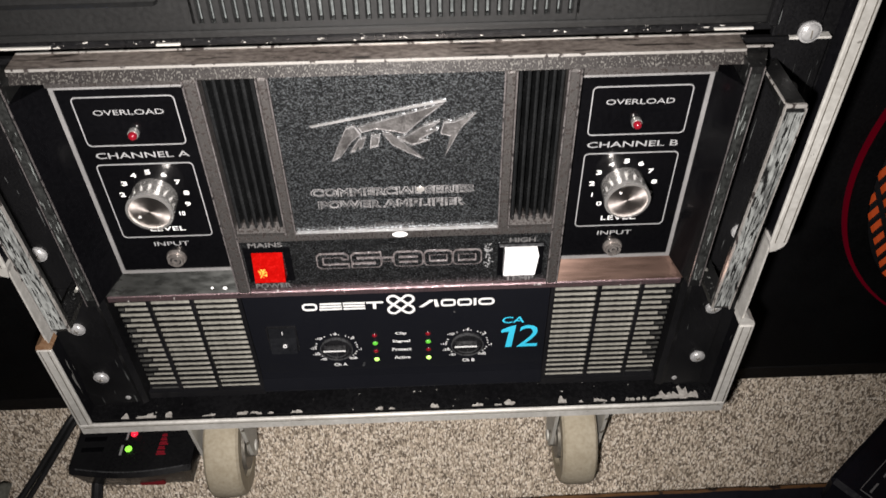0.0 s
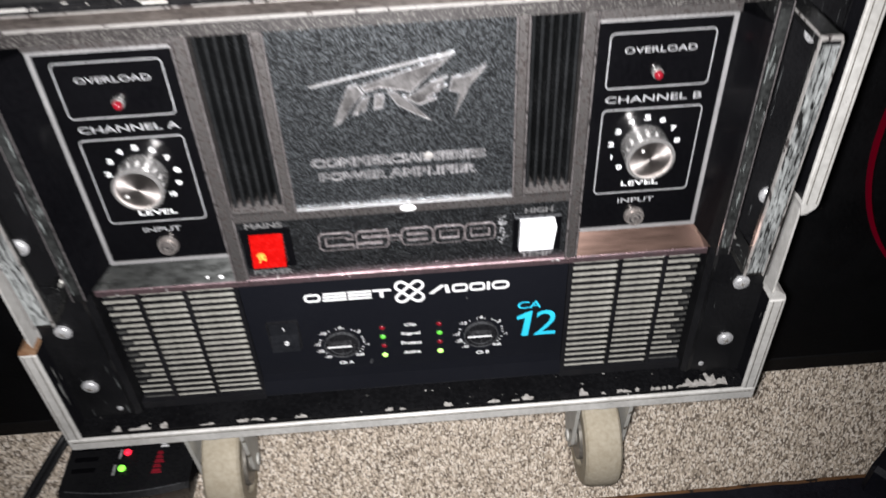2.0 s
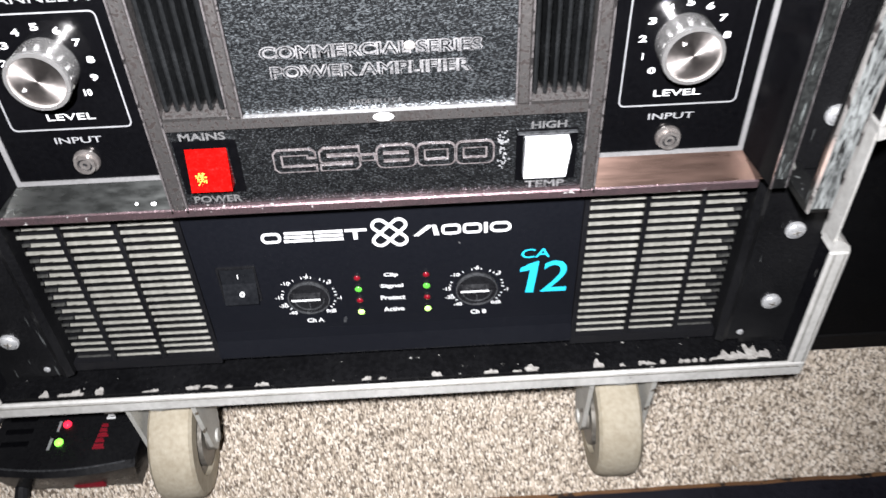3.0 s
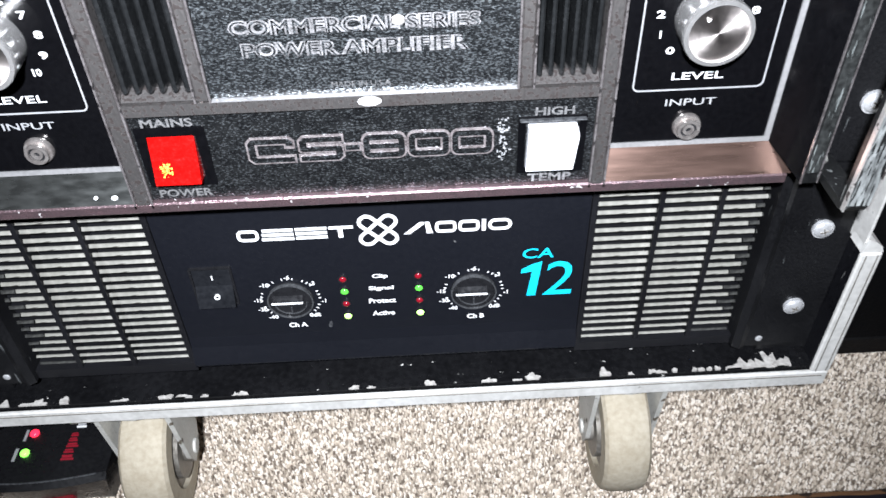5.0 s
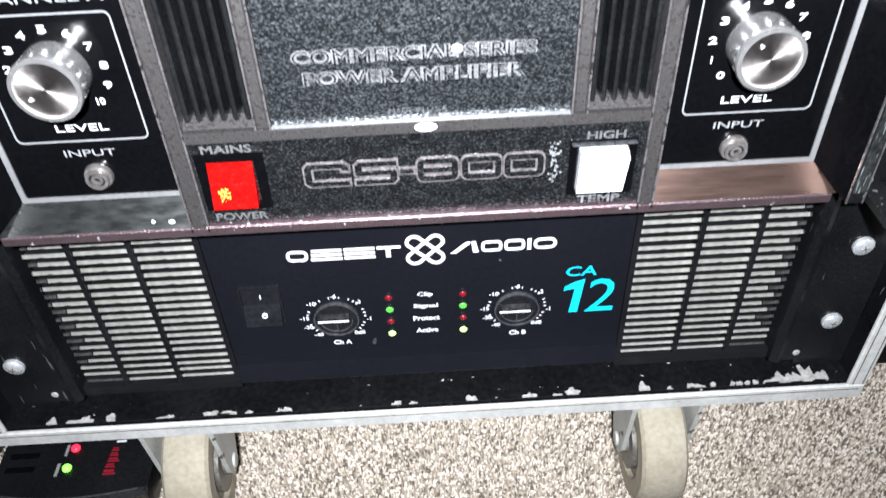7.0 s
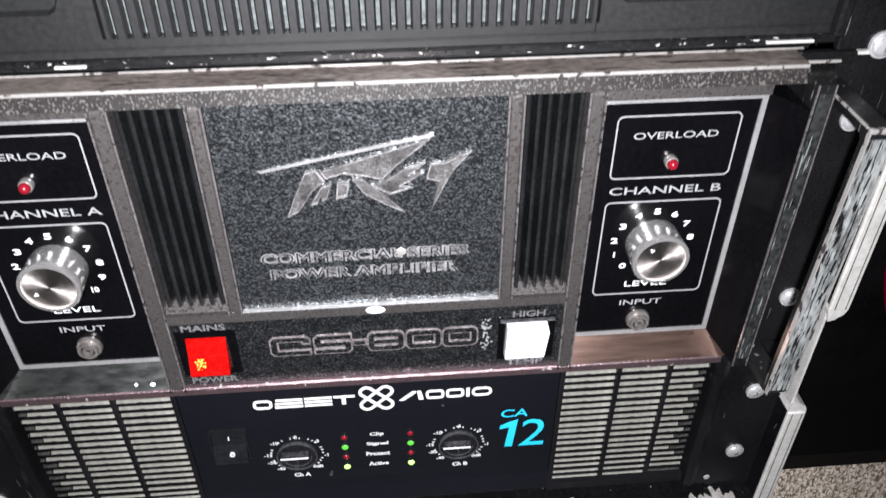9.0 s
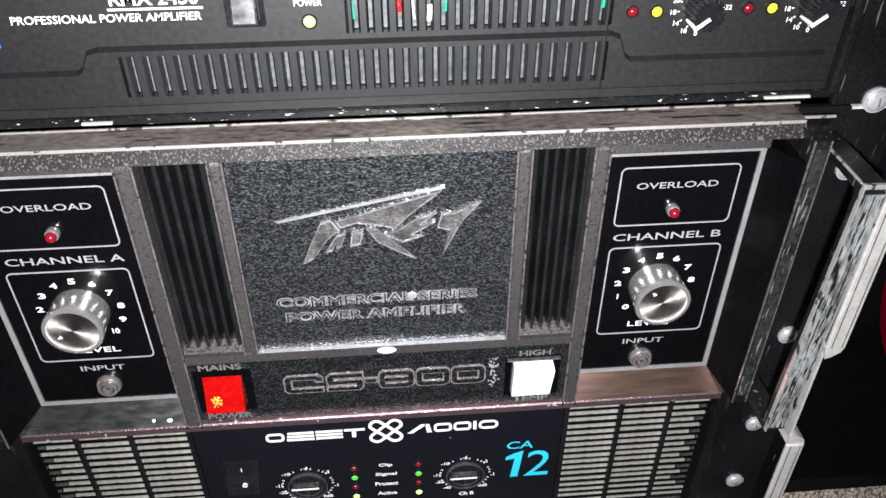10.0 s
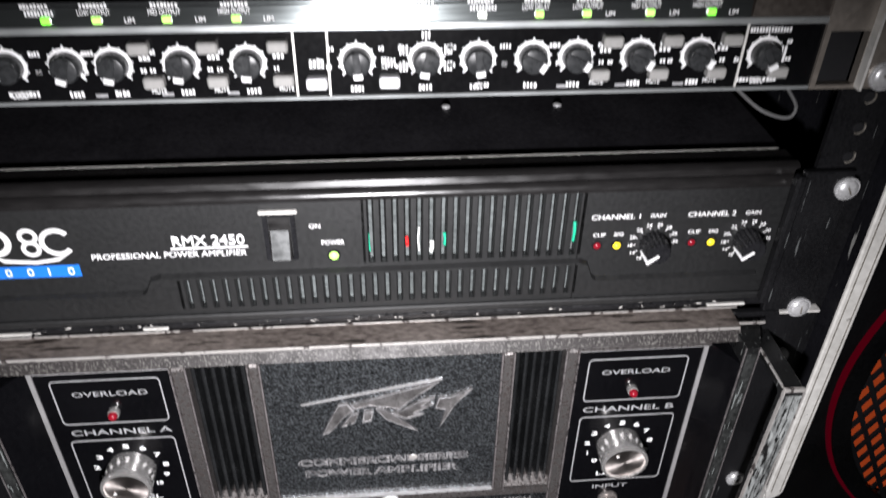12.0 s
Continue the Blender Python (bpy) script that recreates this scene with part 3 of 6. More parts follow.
caster(-0.1605, 0.0155, 3)
caster(0.143, 0.38, 0)
caster(-0.143, 0.38, 0)


# ---- lower amplifier, three spaces high ----
def lower_amplifier():
    y = 0.003
    amp = thing("power_amplifier", "black rack power amplifier with slatted side grilles", "amplifier", "amplifiers in the rack")
    top, bot = Z_CS - 0.0006, Z_CA + 0.0006
    # centre panel with a bevel that turns back at its foot
    bm = rail(bmesh.new(), [(y, top), (y, 0.1665), (y - 0.0010, 0.1590), (y - 0.0042, 0.1475), (y - 0.0040, 0.1462), (y + 0.0030, bot), (0.02, bot), (0.02, top)], -0.1105, 0.1110)
    part("front_panel", bm, CA_PANEL, amp, "black powder-coated front panel")
    part("chassis", B(-0.215, 0.215, 0.0205, 0.40, bot, top), BLACK_PAINT, amp)
    for s in (-1, 1):
        bm = bmesh.new()
        xi, xo = s * 0.2085, s * 0.2412
        poly(bm, [(xi, bot), (xo, bot), (xo, top), (xi, top)], -0.0012, 0.003)
        # raised cheek between ear and grille
        a = [(s * 0.2045, y - 0.004), (s * 0.2085, y - 0.0062), (s * 0.2125, -0.001), (s * 0.2125, 0.003), (s * 0.2045, 0.012)]
        lo = [bm.verts.new((px, py, bot)) for px, py in a]
        hi = [bm.verts.new((px, py, top)) for px, py in a]
        bm.faces.new(lo), bm.faces.new(hi[::-1])
        for i in range(5):
            bm.faces.new((lo[i], hi[i], hi[(i + 1) % 5], lo[(i + 1) % 5]))
        ear = part("rack_ear", bm, EAR_PAINT, amp, "black rack ear with scuffs")
        screw(ear, s * 0.2326, 0.1731, -0.0012, 0.0050, turn=20)
        screw(ear, s * 0.2326, 0.2303, -0.0012, 0.0050, turn=70)
        part("rivet", ball(bmesh.new(), (s * 0.2195, -0.0014, 0.146), 0.0022, (1, .4, 1)), STEEL, ear)
        # grille: three columns of slats on a black tray
        g0, g1 = (0.1115, 0.2040) if s > 0 else (-0.2040, -0.1110)
        bm = B(g0, g1, 0.0118, 0.0195, bot, top)
        box(bm, g0, g1, y - 0.001, 0.0118, bot, 0.1465)
        box(bm, g0, g1, y - 0.001, 0.0118, 0.2605, top)
        inner = g0 if s > 0 else g1
        for k in (0.0355, 0.0665):
            xx = inner + s * k
            box(bm, xx - 0.0013, xx + 0.0013, y - 0.0005, 0.0118, 0.1465, 0.2605)
        box(bm, *sorted((inner, inner + s * 0.003)), y - 0.0005, 0.0118, 0.1465, 0.2605)
        tray = part("grille", bm, BLACK_PAINT, amp, "black grille with dusty grey slats")
        rnd = random.Random(3 + s)
        shared = {}
        for col, (c0, c1) in enumerate(((0.0035, 0.0340), (0.0370, 0.0650), (0.0680, 0.0900))):
            for row in range(19):
                z = 0.1500 + 0.00582 * row
                full = c1 - c0
                w = full
                # outer column: past a staggered edge the slats carry painted shade
                if col == 2:
                    w = 0.0105 + 0.0052 * (row % 2) + 0.0005 * (row - 3) if row > 2 else full
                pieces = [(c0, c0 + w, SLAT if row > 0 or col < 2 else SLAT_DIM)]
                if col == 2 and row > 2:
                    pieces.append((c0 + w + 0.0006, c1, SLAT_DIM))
                for p0, p1, mt in pieces:
                    # lower rows are drawn thinner to imitate the weaker light on them
                    thin = min(1.0, 0.52 + 0.055 * row)
                    key = (round(p1 - p0, 5), mt.name, thin)
                    if key not in shared:
                        bm = bmesh.new()
                        h = (p1 - p0) / 2
                        sec = [(-0.0006, -0.0012), (-0.0009, -0.0007), (-0.0001, 0.0009), (0.0005, 0.0009), (0.0002, -0.0012)]
                        rail(bm, [(q, v * thin) for q, v in sec], -h, h)
                        bmesh.ops.bevel(bm, geom=[e for e in bm.edges if abs(e.verts[0].co.x - e.verts[1].co.x) < 1e-6 and abs(e.verts[0].co.z - e.verts[1].co.z) > 0.0006], offset=0.0003, segments=1, affect="EDGES")
                        me = bpy.data.meshes.new("slat")
                        done(bm).to_mesh(me)
                        bm.free()
                        me.materials.append(mt)
                        shared[key] = me
                    sl = new("slat", shared[key])
                    sl.parent = tray
                    sl.location = (inner + s * (p0 + p1) / 2, 0.0045 + rnd.uniform(-0.0003, 0.0003), z)
    part("smudge", poly(bmesh.new(), [(-0.0306, 0.1702), (-0.0290, 0.1700), (-0.0280, 0.1728), (-0.0284, 0.1752), (-0.0296, 0.1742), (-0.0304, 0.1722)], y - 0.0002, y + 0.0001), RIM_GREY, amp, "grey smudge on the panel")
    # rocker switch
    bm = outline(bmesh.new(), -0.0988, -0.0762, 0.1930, 0.2205, 0.0012, 0.001, y - 0.0012, y + 0.001)
    sw = part("rocker_switch", bm, KNOB_BLACK, amp, "black rocker switch")
    part("rocker", rail(bmesh.new(), [(y - 0.0004, 0.2192), (y - 0.0008, 0.2075), (y - 0.0050, 0.1944), (y + 0.003, 0.1944), (y + 0.003, 0.2192)], -0.0974, -0.0776), ROCKER_BLACK, sw)
    bm = B(-0.0876, -0.0870, y - 0.0012, y - 0.0005, 0.2118, 0.2145)
    part("switch_marks", arc(bm, -0.0866, 0.2010, 0.0009, 0.0016, y - 0.0036, y - 0.0020, seg=16), PRINT, sw)
    # level knobs with printed scales
    for cx, nm in ((-0.0485, "Ch A"), (0.0515, "Ch B")):
        cz = 0.1940
        bm = bmesh.new()
        marks = ("-40", "-30", "-15", "-10", "-6", "-3", "-1", "0dB")
        for turn, mk in zip((-140, -113, -88, -46, 0, 46, 97, 139), marks):
            a = radians(turn)
            words(bm, mk, cx + 0.0178 * math.sin(a), cz - 0.0005 + 0.0168 * math.cos(a), 0.0029, y - 0.0003, None, 0, 0.02)
        for i in range(29):
            a = radians(-140 + 280 * i / 28)
            if i % 4 and i not in (5, 9):
                m = Matrix.Translation((cx + 0.0158 * math.sin(a), y - 0.0003, cz + 0.0152 * math.cos(a))) @ Matrix.Rotation(a, 4, "Y") @ Matrix.Diagonal((0.0005, 0.0002, 0.0014, 1))
                bmesh.ops.create_cube(bm, size=1, matrix=m)
        words(bm, nm, cx + 0.0012, cz - 0.0206, 0.0036, y - 0.0003, bold=0.03)
        part("dial_scale", bm, PRINT, amp, "white printed dial scale")
        bm = cyl(bmesh.new(), (cx, y - 0.0010, cz), "y", 0.0118, 0.0024, 40, r2=0.0126)
        knob = part("level_knob", bm, KNOB_BLACK, amp, "recessed black knob with a white pointer", True)
        part("knob_rim", arc(bmesh.new(), cx, cz, 0.0118, 0.0125, y - 0.0030, y - 0.0010, seg=48), RIM_GREY, knob, "dark grey rim")
        # lighter half ring paints the arc highlight of the recessed dish
        part("knob_glint", arc(bmesh.new(), cx, cz - 0.0003, 0.0086, 0.0090, y - 0.0028, y - 0.0020, 95, 265, 24), RIM_GREY, knob, "grey half ring standing in for the dish's highlight")
        bm = rail(bmesh.new(), [(y - 0.0022, cz + 0.0045), (y - 0.0048, cz + 0.0030), (y - 0.0048, cz + 0.0006), (y - 0.0022, cz - 0.0004)], cx - 0.0088, cx + 0.0072)
        part("grip", bm, KNOB_BLACK, knob)
        part("index_mark", B(cx - 0.0003, cx + 0.0003, y - 0.0030, y - 0.0020, cz - 0.0086, cz - 0.0042), RIM_GREY, knob)
        bm = B(cx - 0.0098, cx + 0.0072, y - 0.0053, y - 0.0047, cz + 0.0008, cz + 0.0018)
        part("pointer", bm, PRINT, knob)
    for x, s in ((-0.0187, -1), (0.0217, 1)):
        for z, mt, lb in ((0.2075, RED_DIM, "unlit red indicator lamp"), (0.1985, SIGNAL_ON, "lit green indicator lamp"),
                          (0.1890, RED_DIM, "unlit red indicator lamp"), (0.1793, LIME_ON, "lit yellow-green indicator lamp")):
            led(amp, x, z, y - 0.0006, 0.0023 if mt is not RED_DIM else 0.0021, mt, lb)
    for t, z, w in (("Clip", 0.2078, 0.0085), ("Signal", 0.1988, 0.0135), ("Protect", 0.1894, 0.0148), ("Active", 0.1796, 0.0125)):
        word(amp, PRINT, t, 0.0012, z, 0.0037, y - 0.0003, w, 0, 0.028)
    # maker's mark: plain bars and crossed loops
    zl, zh, st, yf = 0.2366, 0.2440, 0.0017, y - 0.0003
    shapes = [outline(bmesh.new(), -0.0690, -0.0578, zl, zh, st, 0.0030, yf, y + 0.0001),
              B(-0.0222, -0.0098, yf, y + 0.0001, zh - st, zh), B(-0.0176, -0.0152, yf, y + 0.0001, zl, zh - st - 0.0003),
              poly(bmesh.new(), [(0.0158, zl), (0.0188, zl), (0.0262, zh - 0.0012), (0.0262, zh), (0.0240, zh)], yf, y + 0.0001),
              poly(bmesh.new(), [(0.0268, zh), (0.0268, zh - 0.0012), (0.0276, zl), (0.0306, zl), (0.0290, zh)], yf, y + 0.0001),
              outline(bmesh.new(), 0.0318, 0.0428, zl, zh, st, 0.0026, yf, y + 0.0001), outline(bmesh.new(), 0.0438, 0.0546, zl, zh, st, 0.0026, yf, y + 0.0001),
              B(0.0558, 0.0578, yf, y + 0.0001, zl, zh), outline(bmesh.new(), 0.0590, 0.0712, zl, zh, st, 0.0036, yf, y + 0.0001)]
    for k in range(3):
        z = zl + (zh - zl - st) * k / 2
        shapes += [B(-0.0566 + 0.0004 * k, -0.0402, yf, y + 0.0001, z, z + st), B(-0.0392, -0.0232, yf, y + 0.0001, z, z + st)]
    for bm in shapes:
        part("maker_mark", bm, PRINT, amp, "white printed bar mark")
    bm = bmesh.new()
    for turn in (45, -45):
        b2 = outline(bmesh.new(), -0.0125, 0.0125, -0.0047, 0.0047, 0.0019, 0.0045, y - 0.0003 - (0.0001 if turn > 0 else 0), y + 0.0001, 6)
        bmesh.ops.rotate(b2, cent=(0, 0, 0), matrix=Matrix.Rotation(radians(turn), 3, "Y"), verts=b2.verts)
        bmesh.ops.translate(b2, vec=(0.0028, 0, 0.2402), verts=b2.verts)
        me = bpy.data.meshes.new("loop")
        b2.to_mesh(me)
        bm.from_mesh(me)
        b2.free(), bpy.data.meshes.remove(me)
    part("maker_mark", bm, PRINT, amp, "white mark of two crossed loops")
    one = [(0, 43), (1, 50), (20, 58), (39, 63), (30, 0), (13, 0), (21, 46)]
    part("model_number", poly(bmesh.new(), [(0.0772 + p * 0.000285, 0.1875 + q * 0.0004) for p, q in one], y - 0.0003, y + 0.0001), CYAN, amp, "cyan printed figure one")
    word(amp, CYAN, "2", 0.0985, 0.2000, 0.0250, y - 0.0003, 0.0158, 0.08, 0.0, label="cyan printed figure two", name="model_number")
    word(amp, CYAN, "CA", 0.0860, 0.2190, 0.0070, y - 0.0003, 0.0170, 0.1, 0.01, label="cyan printed letters", name="model_number")


lower_amplifier()


# ---- middle amplifier, four spaces high, with a worn cast bezel ----
def middle_amplifier():
    yb, yp = -0.0185, -0.0075
    z0, z1 = Z_CS + 0.0006, Z_Q - 0.0002
    zl = 0.2748
    amp = thing("power_amplifier", "old black power amplifier with a worn chrome bezel and side handles", "amplifier", "amplifiers in the rack")
    part("chassis", B(-0.215, 0.215, 0.0205, 0.40, z0, z1), BLACK_PAINT, amp)
    XL, XR = -0.1965, 0.1990
    for s in (-1, 1):
        xi = XR if s > 0 else XL
        bm = box(bmesh.new(), *sorted((xi, s * 0.2485)), -0.0015, 0.003, z0, z1, 0.0006)
        ear = part("rack_ear", bm, EAR_PAINT, amp, "black rack ear with bare edges")
        part("bare_edge", B(*sorted((s * 0.2255, s * 0.2486)), -0.0020, 0.0031, z1 - 0.0012, z1 + 0.0002), ALU, ear)
        screw(ear, s * 0.2335, z0 + 0.0335, -0.0015, 0.0052, 40)
        screw(ear, s * 0.2335, z1 - 0.0335, -0.0015, 0.0052, 10)
        # bent strap handle, leaning a little inwards at its foot
        hx0, hx1 = sorted((s * 0.2110, s * 0.2222))
        bm = bmesh.new()
        za, zc = 0.2795, 0.4375
        prof = [(-0.001, zc), (-0.0435, zc), (-0.0470, zc - 0.001), (-0.0485, zc - 0.004), (-0.0485, za + 0.004), (-0.0470, za + 0.001), (-0.0435, za), (-0.001, za),
                (-0.001, za + 0.0042), (-0.0420, za + 0.0042), (-0.0443, za + 0.0065), (-0.0443, zc - 0.0065), (-0.0420, zc - 0.0042), (-0.001, zc - 0.0042)]
        rail(bm, prof, hx0, hx1)
        bmesh.ops.bevel(bm, geom=[e for e in bm.edges if len(e.link_faces) == 2 and any(len(f.verts) > 6 for f in e.link_faces)], offset=0.0006, segments=1, affect="EDGES")
        hd = part("handle", bm, HANDLE, amp, "black strap handle worn to bare metal")
        part("worn_face", B(hx0 + 0.0007, hx1 - 0.0007, -0.0491, -0.0484, za + 0.005, zc - 0.0045), HANDLE_BARE, hd)
        for hx in (hx0, hx1):
            part("bare_edge", B(hx - 0.0003, hx + 0.0003, -0.0493, -0.0470, za + 0.002, zc - 0.002), LIP, hd, "bare bright handle edge")
        xe = hx0 if s > 0 else hx1
        part("bare_edge", B(xe - 0.0006, xe + 0.0008, -0.0465, -0.0040, zc - 0.0008, zc + 0.0003, 0.0003), LIP, hd, "bare worn top edge")
        part("bare_bend", B(hx0, hx1, -0.0489, -0.0465, zc - 0.0022, zc + 0.0002, 0.0004), LIP, hd, "bare metal at the bend")
        pivot = Matrix.Translation((s * 0.2166, 0, zc))
        hd.matrix_local = pivot @ Matrix.Rotation(radians(1.5 * s), 4, "Y") @ pivot.inverted()
        # raised cheek between the bezel and the handle, sloping back to the ear
        xa, yc = xi - s * 0.0017, -0.0265
        sect = [(xa, yc), (xa + s * 0.0075, yc), (xa + s * 0.0177, -0.0018), (xa, -0.0018)]
        zlo, zhi = zl + 0.0058, z1 - 0.0030
        bm = bmesh.new()
        lo = [bm.verts.new((p, q, zlo)) for p, q in sect]
        hi = [bm.verts.new((p, q, zhi)) for p, q in sect]
        bm.faces.new(lo), bm.faces.new(hi[::-1])
        for k in range(4):
            bm.faces.new((lo[k], hi[k], hi[(k + 1) % 4], lo[(k + 1) % 4]))
        cheek = part("side_cheek", bm, HANDLE, amp, "scratched black bezel cheek")
        part("scuff_band", B(*sorted((xa + s * 0.0012, xa + s * 0.0066)), yc - 0.0004, yc + 0.0002, zlo + 0.006, zhi - 0.004), SCUFF, cheek, "dense light scratches")
        for xw in (xa, xa + s * 0.0075):
            part("worn_edge", B(xw - 0.0003, xw + 0.0003, yc - 0.0004, yc + 0.0005, zlo, zhi), EDGE, cheek, "worn cheek edge")
        rub = [(0.0, 0.4320), (0.16, 0.4300), (0.42, 0.4215), (0.34, 0.4170), (0.20, 0.4160), (0.10, 0.4110), (0.05, 0.3980), (0.0, 0.3860)]
        bm = bmesh.new()
        out = [bm.verts.new((xa + s * (0.0075 + 0.0102 * u + 0.0004), yc + 0.0247 * u - 0.0002, z)) for u, z in rub]
        inn = [bm.verts.new((v.co.x - s * 0.0007, v.co.y + 0.0003, v.co.z)) for v in out]
        bm.faces.new(out), bm.faces.new(inn[::-1])
        for k in range(len(rub)):
            j = (k + 1) % len(rub)
            bm.faces.new((out[k], out[j], inn[j], inn[k]))
        part("rubbed_patch", bm, SCUFF_PALE, cheek, "pale rubbed patch")
        bm = tube(bmesh.new(), [(s * 0.2056, -0.0228, 0.2945), (s * 0.2098, -0.0190, 0.2880), (s * 0.2135, -0.0130, 0.2820)], 0.0012, 6)
        part("clip", bm, FORK, amp, "small bent dull metal clip")
    # bezel frame
    yt = -0.0128
    bm = rail(bmesh.new(), [(yt + 0.0004, z1), (0.0045, z1), (0.0045, z1 - 0.0012), (yt + 0.0004, z1 - 0.0012)], XL, XR)
    bez = part("bezel_top", bm, TOP_WORN, amp, "top bezel face worn to brown metal")
    part("bezel_front", rail(bmesh.new(), [(yb + 0.0015, z1 - 0.0066), (yt, z1 - 0.0014), (0.002, z1 - 0.0014), (0.002, z1 - 0.0066)], XL, XR), STRIP, amp, "pitted front strip of the bezel")
    part("bezel_line", B(XL + 0.0005, XR - 0.0005, yt - 0.0006, yt + 0.0006, z1 - 0.0013, z1 + 0.0003, 0.0003), LIP, bez, "bright worn edge")
    part("bezel_line", B(XL + 0.0005, XR + 0.004, 0.0032, 0.0044, z1 - 0.0001, z1 + 0.0006, 0.0002), LIP, bez, "thin bright rear edge")
    part("corner_tab", B(XR + 0.0002, XR + 0.0150, -0.0100, -0.0085, z1 - 0.0010, z1 + 0.0002, 0.0003), LIP, bez, "bare metal corner tab")
    bars_x = ((-0.1040, -0.0962), (-0.0650, -0.0588), (0.0685, 0.0750), (0.1030, 0.1098))
    for a, b in bars_x:
        lo = 0.3312 if b < 0.1 and a > -0.1 else zl + 0.003
        bm = B(a, b, yb, 0.002, lo, z1 - 0.0062, 0.0012)
        bar = part("bezel_bar", bm, CHROME_WORN, amp, "pitted chrome bezel bar")
        for e in (a, b):
            part("worn_edge", B(e - 0.0004, e + 0.0004, yb - 0.0002, yb + 0.0012, lo, z1 - 0.0064), EDGE, bar, "bright worn edge")
    cross = part("bezel_bar", B(-0.0958, 0.1026, yb + 0.0004, 0.002, 0.3256, 0.3311), CHROME_WORN, amp, "pitted chrome cross bar")
    # pale strip imitates the highlight a bevel would catch here
    part("lip_glint", B(-0.0584, 0.0681, yb + 0.0004, yb + 0.0035, 0.3311, 0.3315), BORDER, cross, "pale strip standing in for the highlight on the upper edge")
    part("bezel_bar", B(XL + 0.004, XR - 0.004, yb - 0.0002, 0.004, zl, zl + 0.0055, 0.0008), PURPLE, amp, "worn purple-grey bottom bar")
    part("chip", ball(bmesh.new(), (0.0065, yb + 0.0002, 0.3285), 0.0042, (1.2, .12, .55)), PRINT, amp, "bare white chip in the bezel")
    # emblem plate and name strip
    ye = -0.0155
    part("emblem_plate", B(-0.0586, 0.0683, ye, 0.002, 0.3317, z1 - 0.0064), SPECKLE, amp, "speckled black emblem plate")
    part("name_strip", B(-0.0960, 0.1028, ye, 0.002, zl + 0.0057, 0.3254), NAME_SPECKLE, amp, "speckled black name strip")
    # vents
    for a, b in ((-0.0960, -0.0652), (0.0752, 0.1028)):
        # dark sheet behind the ribs replaces the shaded depth of the vent
        bm = B(a, b, 0.0005, 0.002, 0.3317, z1 - 0.0064)
        part("vent_lip", rail(bmesh.new(), [(yb + 0.002, 0.3317), (-0.010, 0.3350), (0.0004, 0.3350), (0.0004, 0.3317)], a, b), CHROME_WORN, amp, "sloping vent lip")
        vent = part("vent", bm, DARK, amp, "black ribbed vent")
        n = 6
        for i in range(n):
            x = a + (b - a) * (i + 0.5) / n
            r = part("rib", rail(bmesh.new(), [(0, 0), (0, 1), (1, 1), (1, 0)], 0, 1), RIB, vent)
            bm = bmesh.new()
            w = (b - a) / n * 0.34
            poly2 = [(x - w, 0.0004), (x - w * 0.6, yb + 0.0035), (x, yb + 0.0024), (x + w * 0.6, yb + 0.0035), (x + w, 0.0004)]
            lo = [bm.verts.new((px, py, 0.3354)) for px, py in poly2]
            hi = [bm.verts.new((px, py, z1 - 0.0068)) for px, py in poly2]
            bm.faces.new(lo), bm.faces.new(hi[::-1])
            for k in range(5):
                bm.faces.new((lo[k], hi[k], hi[(k + 1) % 5], lo[(k + 1) % 5]))
            done(bm).to_mesh(r.data)
            bm.free()
    # emblem: angular foil strokes
    f = lambda px, pz: (-0.0405 + (px - 552) * 0.000328, 0.4262 - (pz - 180) * 0.000318)
    shapes = (((552, 228), (787, 180), (788, 184), (556, 231)),
              ((630, 228), (614, 232), (596, 272), (583, 306), (600, 296), (622, 262), (640, 246)),
              ((634, 232), (700, 212), (783, 187), (738, 226), (716, 249), (702, 244), (664, 236), (640, 243)),
              ((648, 252), (640, 276), (632, 282), (634, 268), (626, 284), (616, 286), (634, 256)),
              ((676, 246), (690, 246), (720, 276), (747, 306), (722, 292), (692, 272)),
              ((716, 254), (748, 232), (776, 224), (752, 244), (774, 240), (738, 262), (758, 264), (726, 274), (700, 258)),
              ((782, 226), (800, 226), (838, 208), (812, 240), (784, 300), (794, 256), (776, 250)),
              ((656, 250), (672, 252), (668, 274), (652, 278)))
    bm = bmesh.new()
    bm2 = bmesh.new()
    for i, sh in enumerate(shapes):
        pts = [f(*p) for p in sh]
        poly(bm if i else bm2, pts, ye - 0.0009 - 0.00005 * i, ye + 0.0005)
    em = part("emblem", bm, LOGO, amp, "angular embossed foil emblem")
    for sh in shapes[1:]:
        bm = bmesh.new()
        pts = [f(*p) for p in sh]
        mx, mz = sum(p[0] for p in pts) / len(pts), sum(p[1] for p in pts) / len(pts)
        big = max(math.hypot(p[0] - mx, p[1] - mz) for p in pts)
        sc = max(0.72, 1 - 0.0016 / big)
        rings = [[bm.verts.new((mx + (p[0] - mx) * q, ye - yy, mz + (p[1] - mz) * q)) for p in pts] for q, yy in ((1.0, 0.0008), (0.99, 0.0017), (sc, 0.0017), (sc, 0.0008))]
        for a, b in zip(rings, rings[1:]):
            for n in range(len(pts)):
                bm.faces.new((a[n], a[(n + 1) % len(pts)], b[(n + 1) % len(pts)], b[n]))
        part("emblem_outline", bm, EMBOSS, em, "bright raised outline")
    part("emblem_stroke", bm2, BORDER, amp, "bright slanting emblem stroke")
